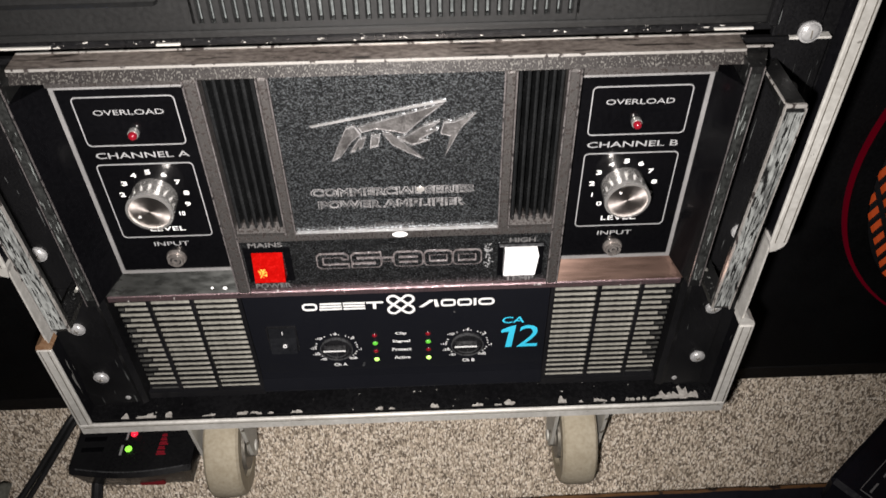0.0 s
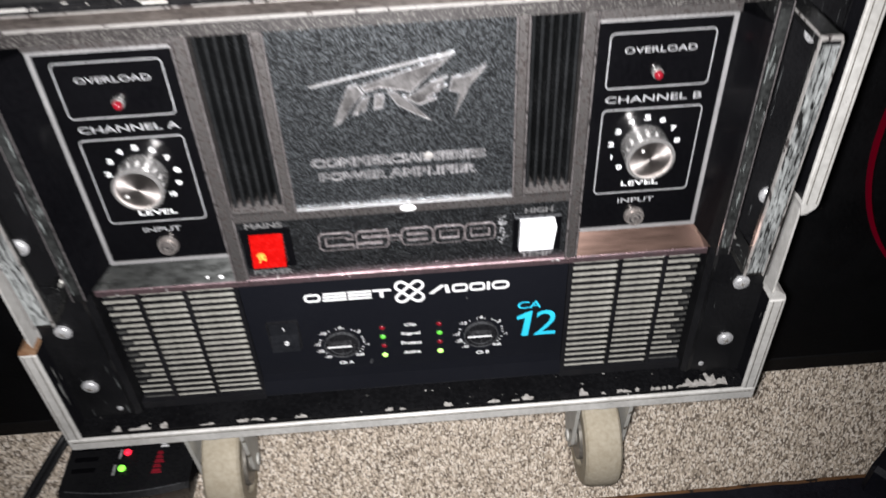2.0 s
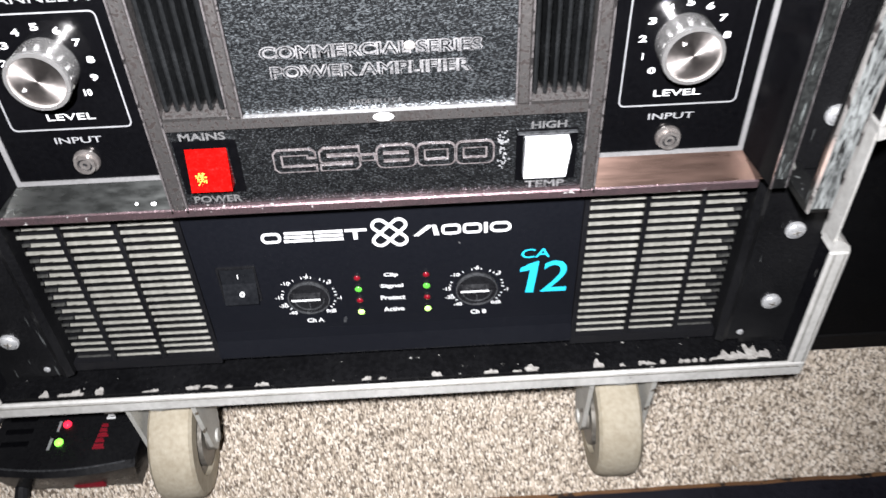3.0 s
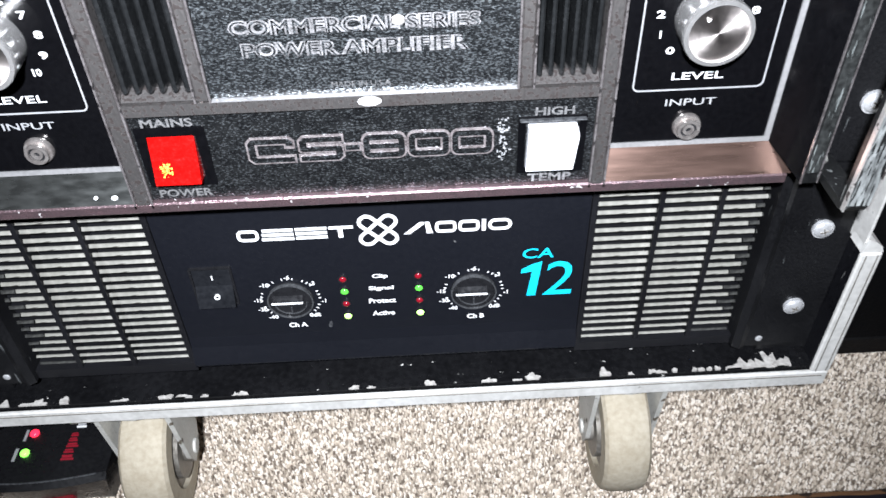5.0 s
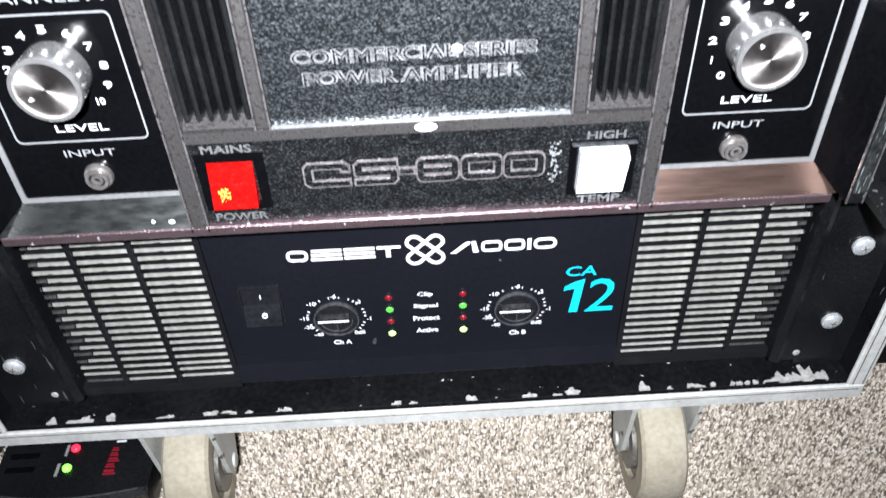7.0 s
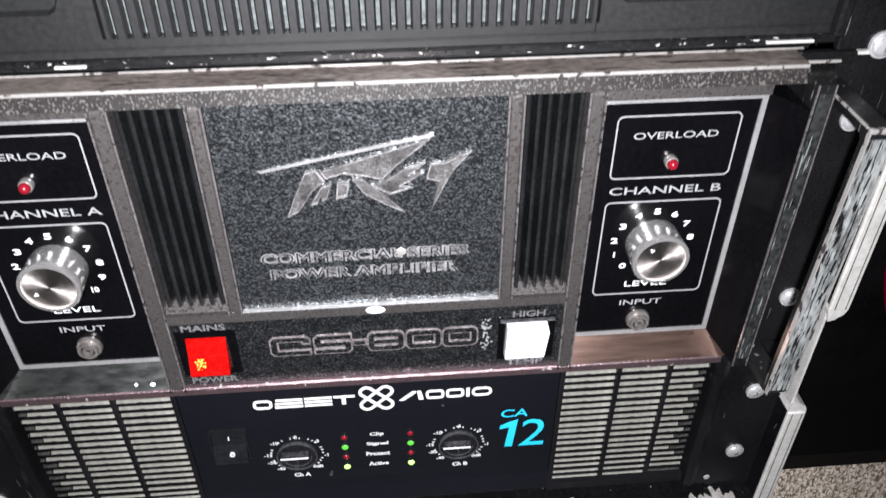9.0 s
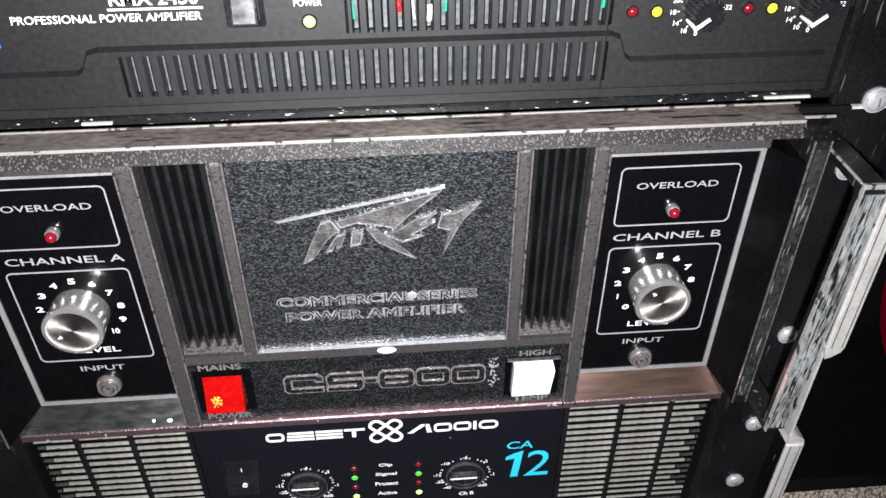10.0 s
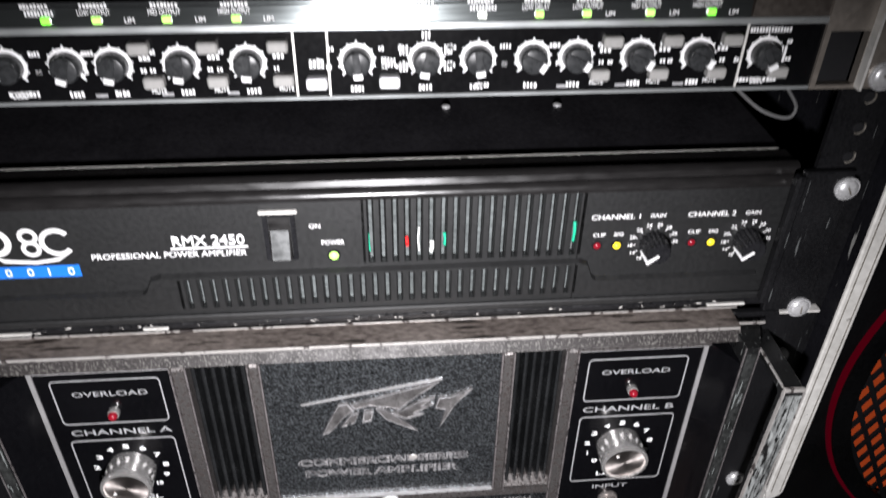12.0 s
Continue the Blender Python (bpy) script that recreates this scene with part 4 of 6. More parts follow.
    for t, x, z, w in (("COMMERCIAL SERIES", 0.0035, 0.3622, 0.0990), ("POWER AMPLIFIER", 0.0030, 0.3525, 0.0910)):
        word(amp, EMBOSS, t, x, z, 0.0066, ye - 0.0004, w, 0.0, 0.070, label="embossed silver lettering")
        word(amp, SPECKLE, t, x, z, 0.0060, ye - 0.0008, w * 0.985, 0.0, -0.012, label="dark faces of the embossed letters")
    part("bare_spot", ball(bmesh.new(), (0.0205, ye - 0.0006, 0.3630), 0.0026, (1.1, .2, .9)), LIP, amp, "bare worn spot on the lettering")
    bm = words(bmesh.new(), "MADE IN U.S.A.", 0.0040, 0.3358, 0.0024, ye - 0.0004, 0.0250)
    part("lettering", bm, EMBOSS_DIM, amp, "small grey lettering")
    for lift, grow, mt, lb in ((0.0004, 0.0009, EMBOSS_PINK, "embossed silver model number"), (0.0008, 0.0, NAME_SPECKLE, "dark centre of the embossed number")):
        for i, (ch, cx, w) in enumerate((("C", -0.0386, 0.0195), ("S", -0.0167, 0.0185), ("-", -0.0030, 0.0060), ("8", 0.0108, 0.0180), ("0", 0.0304, 0.0175), ("0", 0.0494, 0.0175))):
            bm = block_glyph(bmesh.new(), ch, cx, 0.3045, w + 2 * grow, 0.0120 + 2 * grow, 0.0030 + 2 * grow, 0.0024 + 2 * grow, ye - lift)
            part("lettering", bm, mt, amp, lb)
    for t, x, z, w in (("MAINS", -0.0800, 0.3215, 0.0220), ("POWER", -0.0800, 0.2846, 0.0240), ("HIGH", 0.0850, 0.3188, 0.0170), ("TEMP", 0.0845, 0.2838, 0.0200)):
        word(amp, EMBOSS if t == "TEMP" else EMBOSS_DIM, t, x, z, 0.0042, ye - 0.0012, w, 0, 0.025, label="embossed switch name")
    # scratched patch beside the white lens
    bm = bmesh.new()
    r = random.Random(8)
    for i in range(46):
        x, z = 0.0625 + r.gauss(0, 0.0012), 0.3045 + r.uniform(-0.011, 0.011)
        box(bm, x, x + r.uniform(0.0003, 0.0013), ye - 0.0003, ye + 0.0001, z, z + r.uniform(0.0003, 0.0011))
    part("scratches", bm, PRINT_GREY, amp, "white scratches")
    # lit power switch and white lens
    bm = outline(bmesh.new(), -0.0950, -0.0650, 0.2882, 0.3190, 0.0045, 0.0008, ye - 0.0008, 0.001)
    box(bm, -0.0910, -0.0690, 0.0, 0.001, 0.2925, 0.3150)
    sw = part("power_switch", bm, GLOSS_BLACK, amp, "red illuminated rocker switch, lit")
    part("lens", rail(bmesh.new(), [(ye - 0.0006, 0.3150), (ye - 0.0030, 0.3050), (ye - 0.0068, 0.2930), (0.001, 0.2930), (0.001, 0.3150)], -0.0902, -0.0702), RED_LENS, sw, "glowing red lens")
    bm = bmesh.new()
    r = random.Random(21)
    for i in range(10):
        for j in range(9):
            x, z = -0.0868 + 0.00066 * i + r.uniform(-0.0002, 0.0002), 0.2968 + 0.00088 * j + r.uniform(-0.0002, 0.0002)
            if math.hypot((i - 3.5) / 4.5, (j - 3.5) / 4.0) > r.uniform(0.35, 1.15):
                continue
            ball(bm, (x, ye - 0.0056 + (z - 0.2965) * 0.32, z), r.uniform(0.00024, 0.00052), (1, 0.6, 1.3), 6)
    part("neon", bm, RED_HOT, sw, "orange neon glow in the lens")
    bm = outline(bmesh.new(), 0.0695, 0.0995, 0.2862, 0.3160, 0.0034, 0.0008, ye - 0.0006, 0.001)
    wl = part("indicator", bm, GLOSS_BLACK, amp, "square white indicator lens")
    part("lens", poly(bmesh.new(), [(0.0732, 0.2898), (0.0942, 0.2898), (0.0960, 0.3075), (0.0950, 0.3118), (0.0738, 0.3118)], ye - 0.0046, 0.001), WHITE_LENS, wl, "plain white lens")
    part("hood", B(0.0700, 0.0990, ye - 0.0030, ye - 0.0004, 0.3142, 0.3150, 0.0003), RIM_GREY, wl, "thin grey hood edge")
    # channel panels
    for ch, a, b, kx in (("A", -0.1805, -0.1042, -0.1420), ("B", 0.1100, 0.1865, 0.1462)):
        zb, zt = 0.2918, 0.4368 + (0.0 if ch == "A" else -0.0018)
        dz = 0.0 if ch == "A" else -0.0030
        cx = (a + b) / 2 + (0.001 if ch == "A" else -0.0005)
        pan = part("channel_panel", B(a, b, yp, 0.002, zb, zt), GLOSS_BLACK, amp, "glossy black channel panel with a silver border")
        bm = outline(bmesh.new(), a, b, zb, zt, 0.0025, 0.0005, yp - 0.0008, yp + 0.0002)
        part("border", bm, BORDER, pan, "worn silver-grey border line")
        bm = outline(bmesh.new(), a + 0.0095, b - 0.0095, 0.3955 + dz, 0.4290 + dz, 0.0007, 0.003, yp - 0.0003, yp + 0.0001)
        outline(bm, a + 0.0095, b - 0.0095, 0.3235 + dz, 0.3825 + dz, 0.0007, 0.003, yp - 0.0003, yp + 0.0001)
        part("box_line", bm, PRINT_GREY, pan, "thin printed outlines")
        word(pan, PRINT_GREY, "OVERLOAD", cx, 0.4185 + dz, 0.0035, yp - 0.0003, 0.0395, 0, 0.008)
        word(pan, PRINT_GREY, "CHANNEL " + ch, cx, 0.3888 + dz, 0.0042, yp - 0.0003, 0.0545, 0, 0.010)
        word(pan, PRINT, "LEVEL", kx + 0.001, 0.3305 + dz, 0.0035, yp - 0.0003, 0.0225, 0, 0.008)
        word(pan, PRINT_GREY, "INPUT", kx + 0.0002, 0.3175 + dz, 0.0035, yp - 0.0003, 0.0225, 0, 0.008)
        bm = bmesh.new()
        for i in range(11):
            an = radians(-138 + 276 * i / 10)
            words(bm, str(i), kx + 0.0195 * math.sin(an), 0.3570 + dz + 0.0190 * math.cos(an), 0.0034, yp - 0.0003, 0.0036 if i < 10 and i != 1 else None, 0, 0.03)
        part("dial_scale", bm, PRINT, pan, "white dial numbers from nought to ten")
        # overload lamp in a chrome holder
        lx, lz = cx - 0.0005, 0.4050 + dz
        bm = cyl(bmesh.new(), (lx, yp - 0.0015, lz), "y", 0.0032, 0.004, 20, bev=0.0006)
        hold = part("lamp_holder", bm, CHROME, pan, "chrome lamp holder", True)
        part("lamp", ball(bmesh.new(), (lx, yp - 0.0040, lz), 0.0026, (1, 1.1, 1), 14), RED_DIM, hold, "dim red lamp", True)
        # spun metal knob
        kz, d = 0.3575 + dz, 0.0160
        bm = bmesh.new()
        prof = [(0.0, 0.0134), (-0.003, 0.0136), (-0.0034, 0.0137), (-d + 0.0040, 0.0138), (-d + 0.0012, 0.0143), (-d, 0.0139), (-d - 0.0002, 0.0122), (-d + 0.0008, 0.0118)]
        rows = []
        for i in range(96):
            an = 2 * math.pi * i / 96
            cut = [1.0, 1.0, 1.0 - 0.006 * (i % 2), 1.0 - 0.006 * (i % 2), 1.0, 1.0, 1.0, 1.0]
            rows.append([bm.verts.new((kx + rr * f * math.cos(an), yp + yy, kz + rr * f * math.sin(an))) for (yy, rr), f in zip(prof, cut)])
        for i in range(96):
            p, q = rows[i], rows[(i + 1) % 96]
            for k in range(len(prof) - 1):
                bm.faces.new((p[k], q[k], q[k + 1], p[k + 1]))
        knob = part("level_knob", bm, CHROME, pan, "polished metal level knob", True)
        part("knob_face", cyl(bmesh.new(), (kx, yp - d + 0.0012, kz), "y", 0.0120, 0.001, 48), SPUN, knob, "spun metal knob face")
        tn = radians(-118 if ch == "A" else -40)
        px, pz = kx + 0.0080 * math.sin(tn), kz + 0.0080 * math.cos(tn)
        ux, uz = math.sin(tn), math.cos(tn)
        tri = [(px + 0.0014 * ux, pz + 0.0014 * uz), (px - 0.0008 * ux + 0.0009 * uz, pz - 0.0008 * uz - 0.0009 * ux), (px - 0.0008 * ux - 0.0009 * uz, pz - 0.0008 * uz + 0.0009 * ux)]
        part("pointer", poly(bmesh.new(), tri, yp - d + 0.0004, yp - d + 0.0009), PRINT, knob, "small pale pointer notch")
        # input jack
        jx, jz = kx + 0.0005, 0.3052 + dz
        bm = cyl(bmesh.new(), (jx, yp - 0.0010, jz), "y", 0.0061, 0.0024, 28, r2=0.0066, bev=0.0004)
        jack = part("input_jack", bm, JACK, pan, "round worn metal nut of an input jack", True)
        part("collar", arc(bmesh.new(), jx, jz, 0.0036, 0.0050, yp - 0.0046, yp - 0.0020, seg=36), JACK, jack, "threaded metal collar", True)
        # black disc painted as the shade inside the jack
        part("jack_hole_shade", cyl(bmesh.new(), (jx, yp - 0.0026, jz), "y", 0.0036, 0.0014, 24), DARK, jack)
        part("contact", arc(bmesh.new(), jx, jz, 0.0012, 0.0026, yp - 0.0042, yp - 0.0032, seg=24), JACK, jack, "inner metal ring")
        # sloping sill under the panel and dark reveal beside it
        o = XL + 0.0017 if ch == "A" else XR - 0.0017
        inner = -0.1042 if ch == "A" else 0.1100
        edge = a if ch == "A" else b
        bm = bmesh.new()
        top = [(edge, yp - 0.0008, zb + 0.0002), (inner, yp - 0.0008, zb + 0.0002)]
        low = [(inner, yb + 0.0004, zl + 0.0056), (o, yb + 0.0004, zl + 0.0056)]
        fr = [bm.verts.new(v) for v in top + low]
        bk = [bm.verts.new((v.co.x, 0.002, v.co.z)) for v in fr]
        bm.faces.new(fr), bm.faces.new(bk[::-1])
        for k in range(4):
            bm.faces.new((fr[k], bk[k], bk[(k + 1) % 4], fr[(k + 1) % 4]))
        # tint differs by side to imitate what each sill mirrors
        part("sill", bm, BRUSHED if ch == "B" else BRUSHED_GREY, amp, "brushed sloping sill, its reflection painted as a copper tint" if ch == "B" else "brushed sloping sill, its reflection painted as dark grey")
        if ch == "A":
            for k, (x, z) in enumerate(((-0.1215, 0.2835), (-0.1130, 0.2832))):
                m = Matrix.Translation((x, yb + 0.0004 + (z - zl - 0.0056) * 0.95, z)) @ Matrix.Rotation(radians(-45), 4, "X") @ Matrix.Diagonal((0.0032 if k else 0.0024, 0.0004, 0.0026, 1))
                cb = bmesh.new()
                bmesh.ops.create_icosphere(cb, subdivisions=2, radius=0.7, matrix=m)
                part("paint_fleck", cb, PRINT, amp, "white paint fleck on the sill")
        bm = bmesh.new()
        pts = [(edge, yp - 0.0004, zt), (edge, yp - 0.0004, zb), (o, -0.0262, zl + 0.0060), (o, -0.0262, zt)]
        fr = [bm.verts.new(v) for v in pts]
        bk = [bm.verts.new((v.co.x, 0.002, v.co.z)) for v in fr]
        bm.faces.new(fr), bm.faces.new(bk[::-1])
        for k in range(4):
            bm.faces.new((fr[k], bk[k], bk[(k + 1) % 4], fr[(k + 1) % 4]))
        part("reveal", bm, GLOSS_BLACK, amp, "black sloping reveal")
        part("top_strip", B(a if ch == "A" else inner, inner if ch == "A" else b, yp - 0.003, 0.002, zt + 0.0002, z1 - 0.0064), CHROME_WORN, amp, "pitted chrome strip")


SCUFF = material("scratched_paint", (0.005, 0.0052, 0.0052), 0.4, second=(0.038, 0.040, 0.039), coarse=35, bump=0.1, chip=(0.18, 0.195, 0.19), chip_scale=600, chip_at=0.61, chip_stretch=(1.4, 1, 0.12), mix=1.0)
SCUFF_PALE = material("pale_rubbed_paint", (0.17, 0.18, 0.178), 0.5, second=(0.42, 0.44, 0.435), coarse=150, fine=700, bump=0.2, chip=(0.012, 0.012, 0.012), chip_scale=420, chip_at=0.57)
EDGE = material("worn_metal_edge", (0.26, 0.24, 0.24), 0.4, 0.5, second=(0.08, 0.07, 0.07), coarse=150, fine=900, bump=0.2, chip=(0.02, 0.018, 0.018), chip_scale=260, chip_at=0.61)
STRIP = material("pitted_speckled_strip", (0.030, 0.026, 0.025), 0.5, 0.1, second=(0.011, 0.009, 0.009), coarse=90, fine=1200, bump=0.2, bump_scale=900, chip=(0.10, 0.095, 0.088), chip_scale=1100, chip_at=0.575, chip_stretch=(0.9, 1, 0.4))
LIP = material("bright_worn_edge", (0.52, 0.50, 0.48), 0.36, 0.4, second=(0.36, 0.34, 0.32), coarse=60, fine=800, bump=0.2, chip=(0.05, 0.042, 0.04), chip_scale=160, chip_at=0.60)
BORDER = material("silver_grey_border_line", (0.34, 0.335, 0.335), 0.40, 0.5, second=(0.46, 0.45, 0.45), coarse=50, fine=600, bump=0.1, chip=(0.10, 0.095, 0.09), chip_scale=240, chip_at=0.70)
HANDLE = material("worn_black_handle_paint", (0.005, 0.005, 0.0055), 0.34, bump=0.15, fine=500, second=(0.010, 0.0103, 0.0103), coarse=20, chip=(0.24, 0.25, 0.245), chip_scale=420, chip_at=0.675, chip_metal=0.4, chip_stretch=(1.3, 1, 0.14))
HANDLE_BARE = material("bare_scratched_handle", (0.03, 0.031, 0.031), 0.45, 0.15, second=(0.44, 0.46, 0.45), coarse=50, fine=600, stretch=(1, 1, 0.25), bump=0.2, chip=(0.010, 0.010, 0.010), chip_scale=700, chip_at=0.55, chip_stretch=(1.4, 1, 0.16))
PURPLE = material("worn_purple_grey_chrome", (0.20, 0.13, 0.14), 0.35, 0.7, second=(0.10, 0.075, 0.08), coarse=200, fine=900, bump=0.4, chip=(0.5, 0.48, 0.47), chip_scale=260, chip_at=0.67)
middle_amplifier()


# ---- upper amplifier, two spaces high ----
def upper_amplifier():
    y, z0, z1 = 0.0, 0.4560, Z_GAP - 0.0002
    amp = thing("power_amplifier", "matt black slim power amplifier with vertical vent slots", "amplifier", "amplifiers in the rack")
    part("chassis", B(-0.215, 0.215, 0.0232, 0.40, z0, z1 - 0.002), BLACK_PAINT, amp)
    XE = 0.2155
    lid = part("lid", B(-XE, XE, 0.0256, 0.40, z1 - 0.0018, z1 - 0.0006), LID, amp, "black sheet-metal lid, lightened to stand in for torch light")
    for x in ((0.0455, 0.085), (0.1087, 0.084)):
        part("lid_screw", ball(bmesh.new(), (x[0], x[1], z1 - 0.0004), 0.0026, (1, 1, 0.5), 14), STEEL, lid, "small lid screw", True)
    VX0, VX1, VZ0, VZ1 = -0.0015, 0.1068, 0.4935, 0.5310
    LX0, LX1, LZ0, LZ1 = -0.0948, 0.1065, 0.4680, 0.4862
    bm = holed(bmesh.new(), (-XE, LX0, VX0, VX1, LX1, XE), (z0, LZ0, LZ1, VZ0, VZ1), {(1, 1), (2, 1), (3, 1), (2, 3)}, y, 0.0215)
    part("front_panel", bm, SLIM_BLACK, amp, "matt black moulded front panel")
    # rounded top rim with a groove
    rim = [(y, VZ1), (y - 0.0003, 0.5327), (y + 0.0006, 0.5350), (y + 0.0022, 0.5364), (y + 0.0036, 0.5366), (y + 0.0044, 0.5394), (y + 0.0062, 0.5408),
           (y + 0.0090, 0.5410), (y + 0.0100, 0.5398), (y + 0.0180, 0.5398), (0.0225, 0.5398), (0.0225, VZ1)]
    part("top_rim", rail(bmesh.new(), rim, -XE, XE), SLIM_RIM, amp, "rounded satin top rim", True)
    # pale strip paints the thin highlight at the lid's front edge
    part("lid_glint", B(-XE + 0.002, XE - 0.003, y + 0.0236, y + 0.0250, 0.5385, 0.5397), ALU, amp, "pale strip standing in for the highlight along the lid")
    # raised arch round the lower slots
    bm = bmesh.new()
    outer = [(-0.205, 0.4812), (-0.1135, 0.4812), (-0.1112, 0.4826), (-0.1082, 0.4896), (-0.103, 0.4911), (0.108, 0.4911), (0.1125, 0.4893), (0.1155, 0.4808), (0.1178, 0.4790), (0.205, 0.4790)]
    innr = [(p, q - 0.0015) for p, q in outer]
    a = [bm.verts.new((p, y - 0.0001, q)) for p, q in outer]
    b = [bm.verts.new((p, y - 0.0026, q)) for p, q in innr]
    c = [bm.verts.new((p, y + 0.001, q)) for p, q in innr]
    for i in range(9):
        bm.faces.new((a[i], a[i + 1], b[i + 1], b[i])), bm.faces.new((b[i], b[i + 1], c[i + 1], c[i]))
    part("arch", bm, SLIM_BLACK, amp, "raised arch round the lower slots")
    part("lower_step", B(-XE, XE, y - 0.0022, y - 0.0002, 0.4602, 0.4645, 0.0008), SLIM_BLACK, amp)
    bm = B(-XE, XE, y - 0.0024, y - 0.0002, z0, 0.4600, 0.0008)
    part("foot_strip", bm, SLIM_CHIP, amp, "lower strip with chipped paint")
    for x, w in ((0.1925, 0.0215), (-0.1900, 0.034), (-0.1110, 0.013)):
        part("slot_tab", box(bmesh.new(), x - w / 2, x + w / 2, y - 0.0040, y - 0.0020, 0.4572, 0.4584, 0.0004), ALU, amp, "thin bright slot edge")
    # slots
    for X0, X1, Zl, Zh, n, depth in ((VX0, VX1, VZ0, VZ1, 18, 0.013), (LX0, LX1, LZ0, LZ1, 32, 0.010)):
        up = n == 18
        # dark backing sheet imitates the shade behind the slots
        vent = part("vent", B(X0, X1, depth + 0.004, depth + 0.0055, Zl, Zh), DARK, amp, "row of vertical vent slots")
        step = (X1 - X0) / n
        me = None
        for i in range(n + 1):
            if me is None:
                w = step * (0.30 if up else 0.34)
                bm = bmesh.new()
                pts = [(-w, depth), (-w, 0.0006), (-w * 0.7, 0.0), (w * 0.7, 0.0), (w, 0.0006), (w, depth)]
                lo = [bm.verts.new((px, py, Zl)) for px, py in pts]
                hi = [bm.verts.new((px, py, Zh)) for px, py in pts]
                bm.faces.new(lo), bm.faces.new(hi[::-1])
                for k in range(6):
                    bm.faces.new((lo[k], hi[k], hi[(k + 1) % 6], lo[(k + 1) % 6]))
                me = bpy.data.meshes.new("slat")
                done(bm).to_mesh(me)
                bm.free()
                me.materials.append(SLIM_BLACK)
            sl = new("slat", me)
            sl.parent = vent
            sl.location = (X0 + step * i, 0, 0)
        for i in range(n):
            x = X0 + step * (i + 0.5)
            w = step * 0.13
            bm = B(x - w, x + w, 0.0045, depth + 0.002, Zl + 0.0004, Zh - 0.0006)
            part("fin", bm, FIN, vent, "grey heat fin")
    # wires and parts behind the slots
    r = random.Random(4)
    for x, mt, za, zb, rad in ((0.0005, GREEN_W, 0.4985, 0.5090, 0.0007), (0.0195, RED_W, 0.5010, 0.5068, 0.0010), (0.0255, WHITE_W, 0.4975, 0.5120, 0.0005),
                               (0.0315, WHITE_W, 0.4968, 0.5035, 0.0012), (0.0385, GREEN_W, 0.5008, 0.5082, 0.0010), (0.1045, GREEN_W, 0.5000, 0.5120, 0.0008)):
        bm = tube(bmesh.new(), [(x, 0.0034, za), (x + r.uniform(-.0006, .0006), 0.0028, (za + zb) / 2), (x + r.uniform(-.0006, .0006), 0.0034, zb)], rad, 6)
        part("wire", bm, mt, amp, "coloured wire behind the slots")
    for s in (-1, 1):
        bm = box(bmesh.new(), *sorted((s * XE, s * 0.2412)), -0.0012, 0.003, Z_Q + 0.0004, z1, 0.0006)
        box(bm, *sorted((s * (XE - 0.004), s * (XE + 0.001))), -0.0032, 0.003, z0 + 0.001, z1 - 0.002, 0.0012)
        ear = part("rack_ear", bm, EAR_PAINT, amp, "black rack ear")
        ear.location, ear.scale = (0, -0.005, 0.0036), (1 / 1.012, 1, 1)
        screw(ear, s * 0.2355, 0.4530, -0.0012, 0.0055, 85, slots=(0,))
        screw(ear, s * 0.2385, 0.5295, -0.0012, 0.0055, 60, slots=(0,))
    # power switch
    bm = outline(bmesh.new(), -0.0500, -0.0345, 0.4980, 0.5260, 0.0022, 0.001, y - 0.0016, y + 0.001)
    sw = part("rocker_switch", bm, KNOB_BLACK, amp, "black rocker switch with painted sheen on its lower face")
    part("hood", B(-0.0515, -0.0330, y - 0.0028, y - 0.0002, 0.5257, 0.5277, 0.0006), ALU, sw, "bright top edge")
    part("rocker", rail(bmesh.new(), [(y - 0.0004, 0.5235), (y - 0.0052, 0.5003), (0.0, 0.5003)], -0.0473, -0.0372), SLIM_RIM, sw)
    # paler face laid on the lower half imitates the light falling there
    part("rocker_face", rail(bmesh.new(), [(y - 0.0024, 0.5165), (y - 0.0040, 0.5095), (y - 0.0062, 0.5012), (y - 0.002, 0.5012)], -0.0466, -0.0379), ROCKER, sw, "pale glossy face that paints in the lit lower half")
    led(amp, -0.0172, 0.4993, y - 0.0004, 0.0026, LIME_ON, "lit yellow-green power lamp")
    word(amp, PRINT, "ON", -0.0255, 0.5170, 0.0026, y - 0.0003, None, 0, 0.01)
    word(amp, PRINT, "POWER", -0.0172, 0.5070, 0.0028, y - 0.0003, 0.0112, 0, 0.01)
    word(amp, PRINT, "PROFESSIONAL POWER AMPLIFIER", -0.0965, 0.5030, 0.0034, y - 0.0003, 0.0740, 0.1, 0.012)
    part("underline", B(-0.0955, -0.0585, y - 0.0003, y + 0.0001, 0.5059, 0.5068), PRINT, amp)
    word(amp, PRINT, "RMX 2450", -0.0770, 0.5108, 0.0060, y - 0.0003, 0.0345, 0.0, 0.02)
    for k, (cx, n) in enumerate(((0.1240, "CHANNEL 1"), (0.1735, "CHANNEL 2"))):
        word(amp, PRINT, n, cx, 0.5163, 0.0030, y - 0.0003, 0.0250, 0, 0.012)
        word(amp, PRINT, "GAIN", cx + 0.0215, 0.5163, 0.0024, y - 0.0003, 0.0080, 0, 0.012)
        word(amp, PRINT, "CLIP", cx - 0.0072, 0.5055, 0.0022, y - 0.0003, 0.0066, 0, 0.012)
        word(amp, PRINT, "SIG", cx + 0.0028, 0.5055, 0.0022, y - 0.0003, 0.0050, 0, 0.012)
    for kx, lx in ((0.1455, 0.1162), (0.1950, 0.1658)):
        kz = 0.4997
        led(amp, lx, 0.4991, y - 0.0004, 0.0022, RED_DIM, "dim red clip lamp")
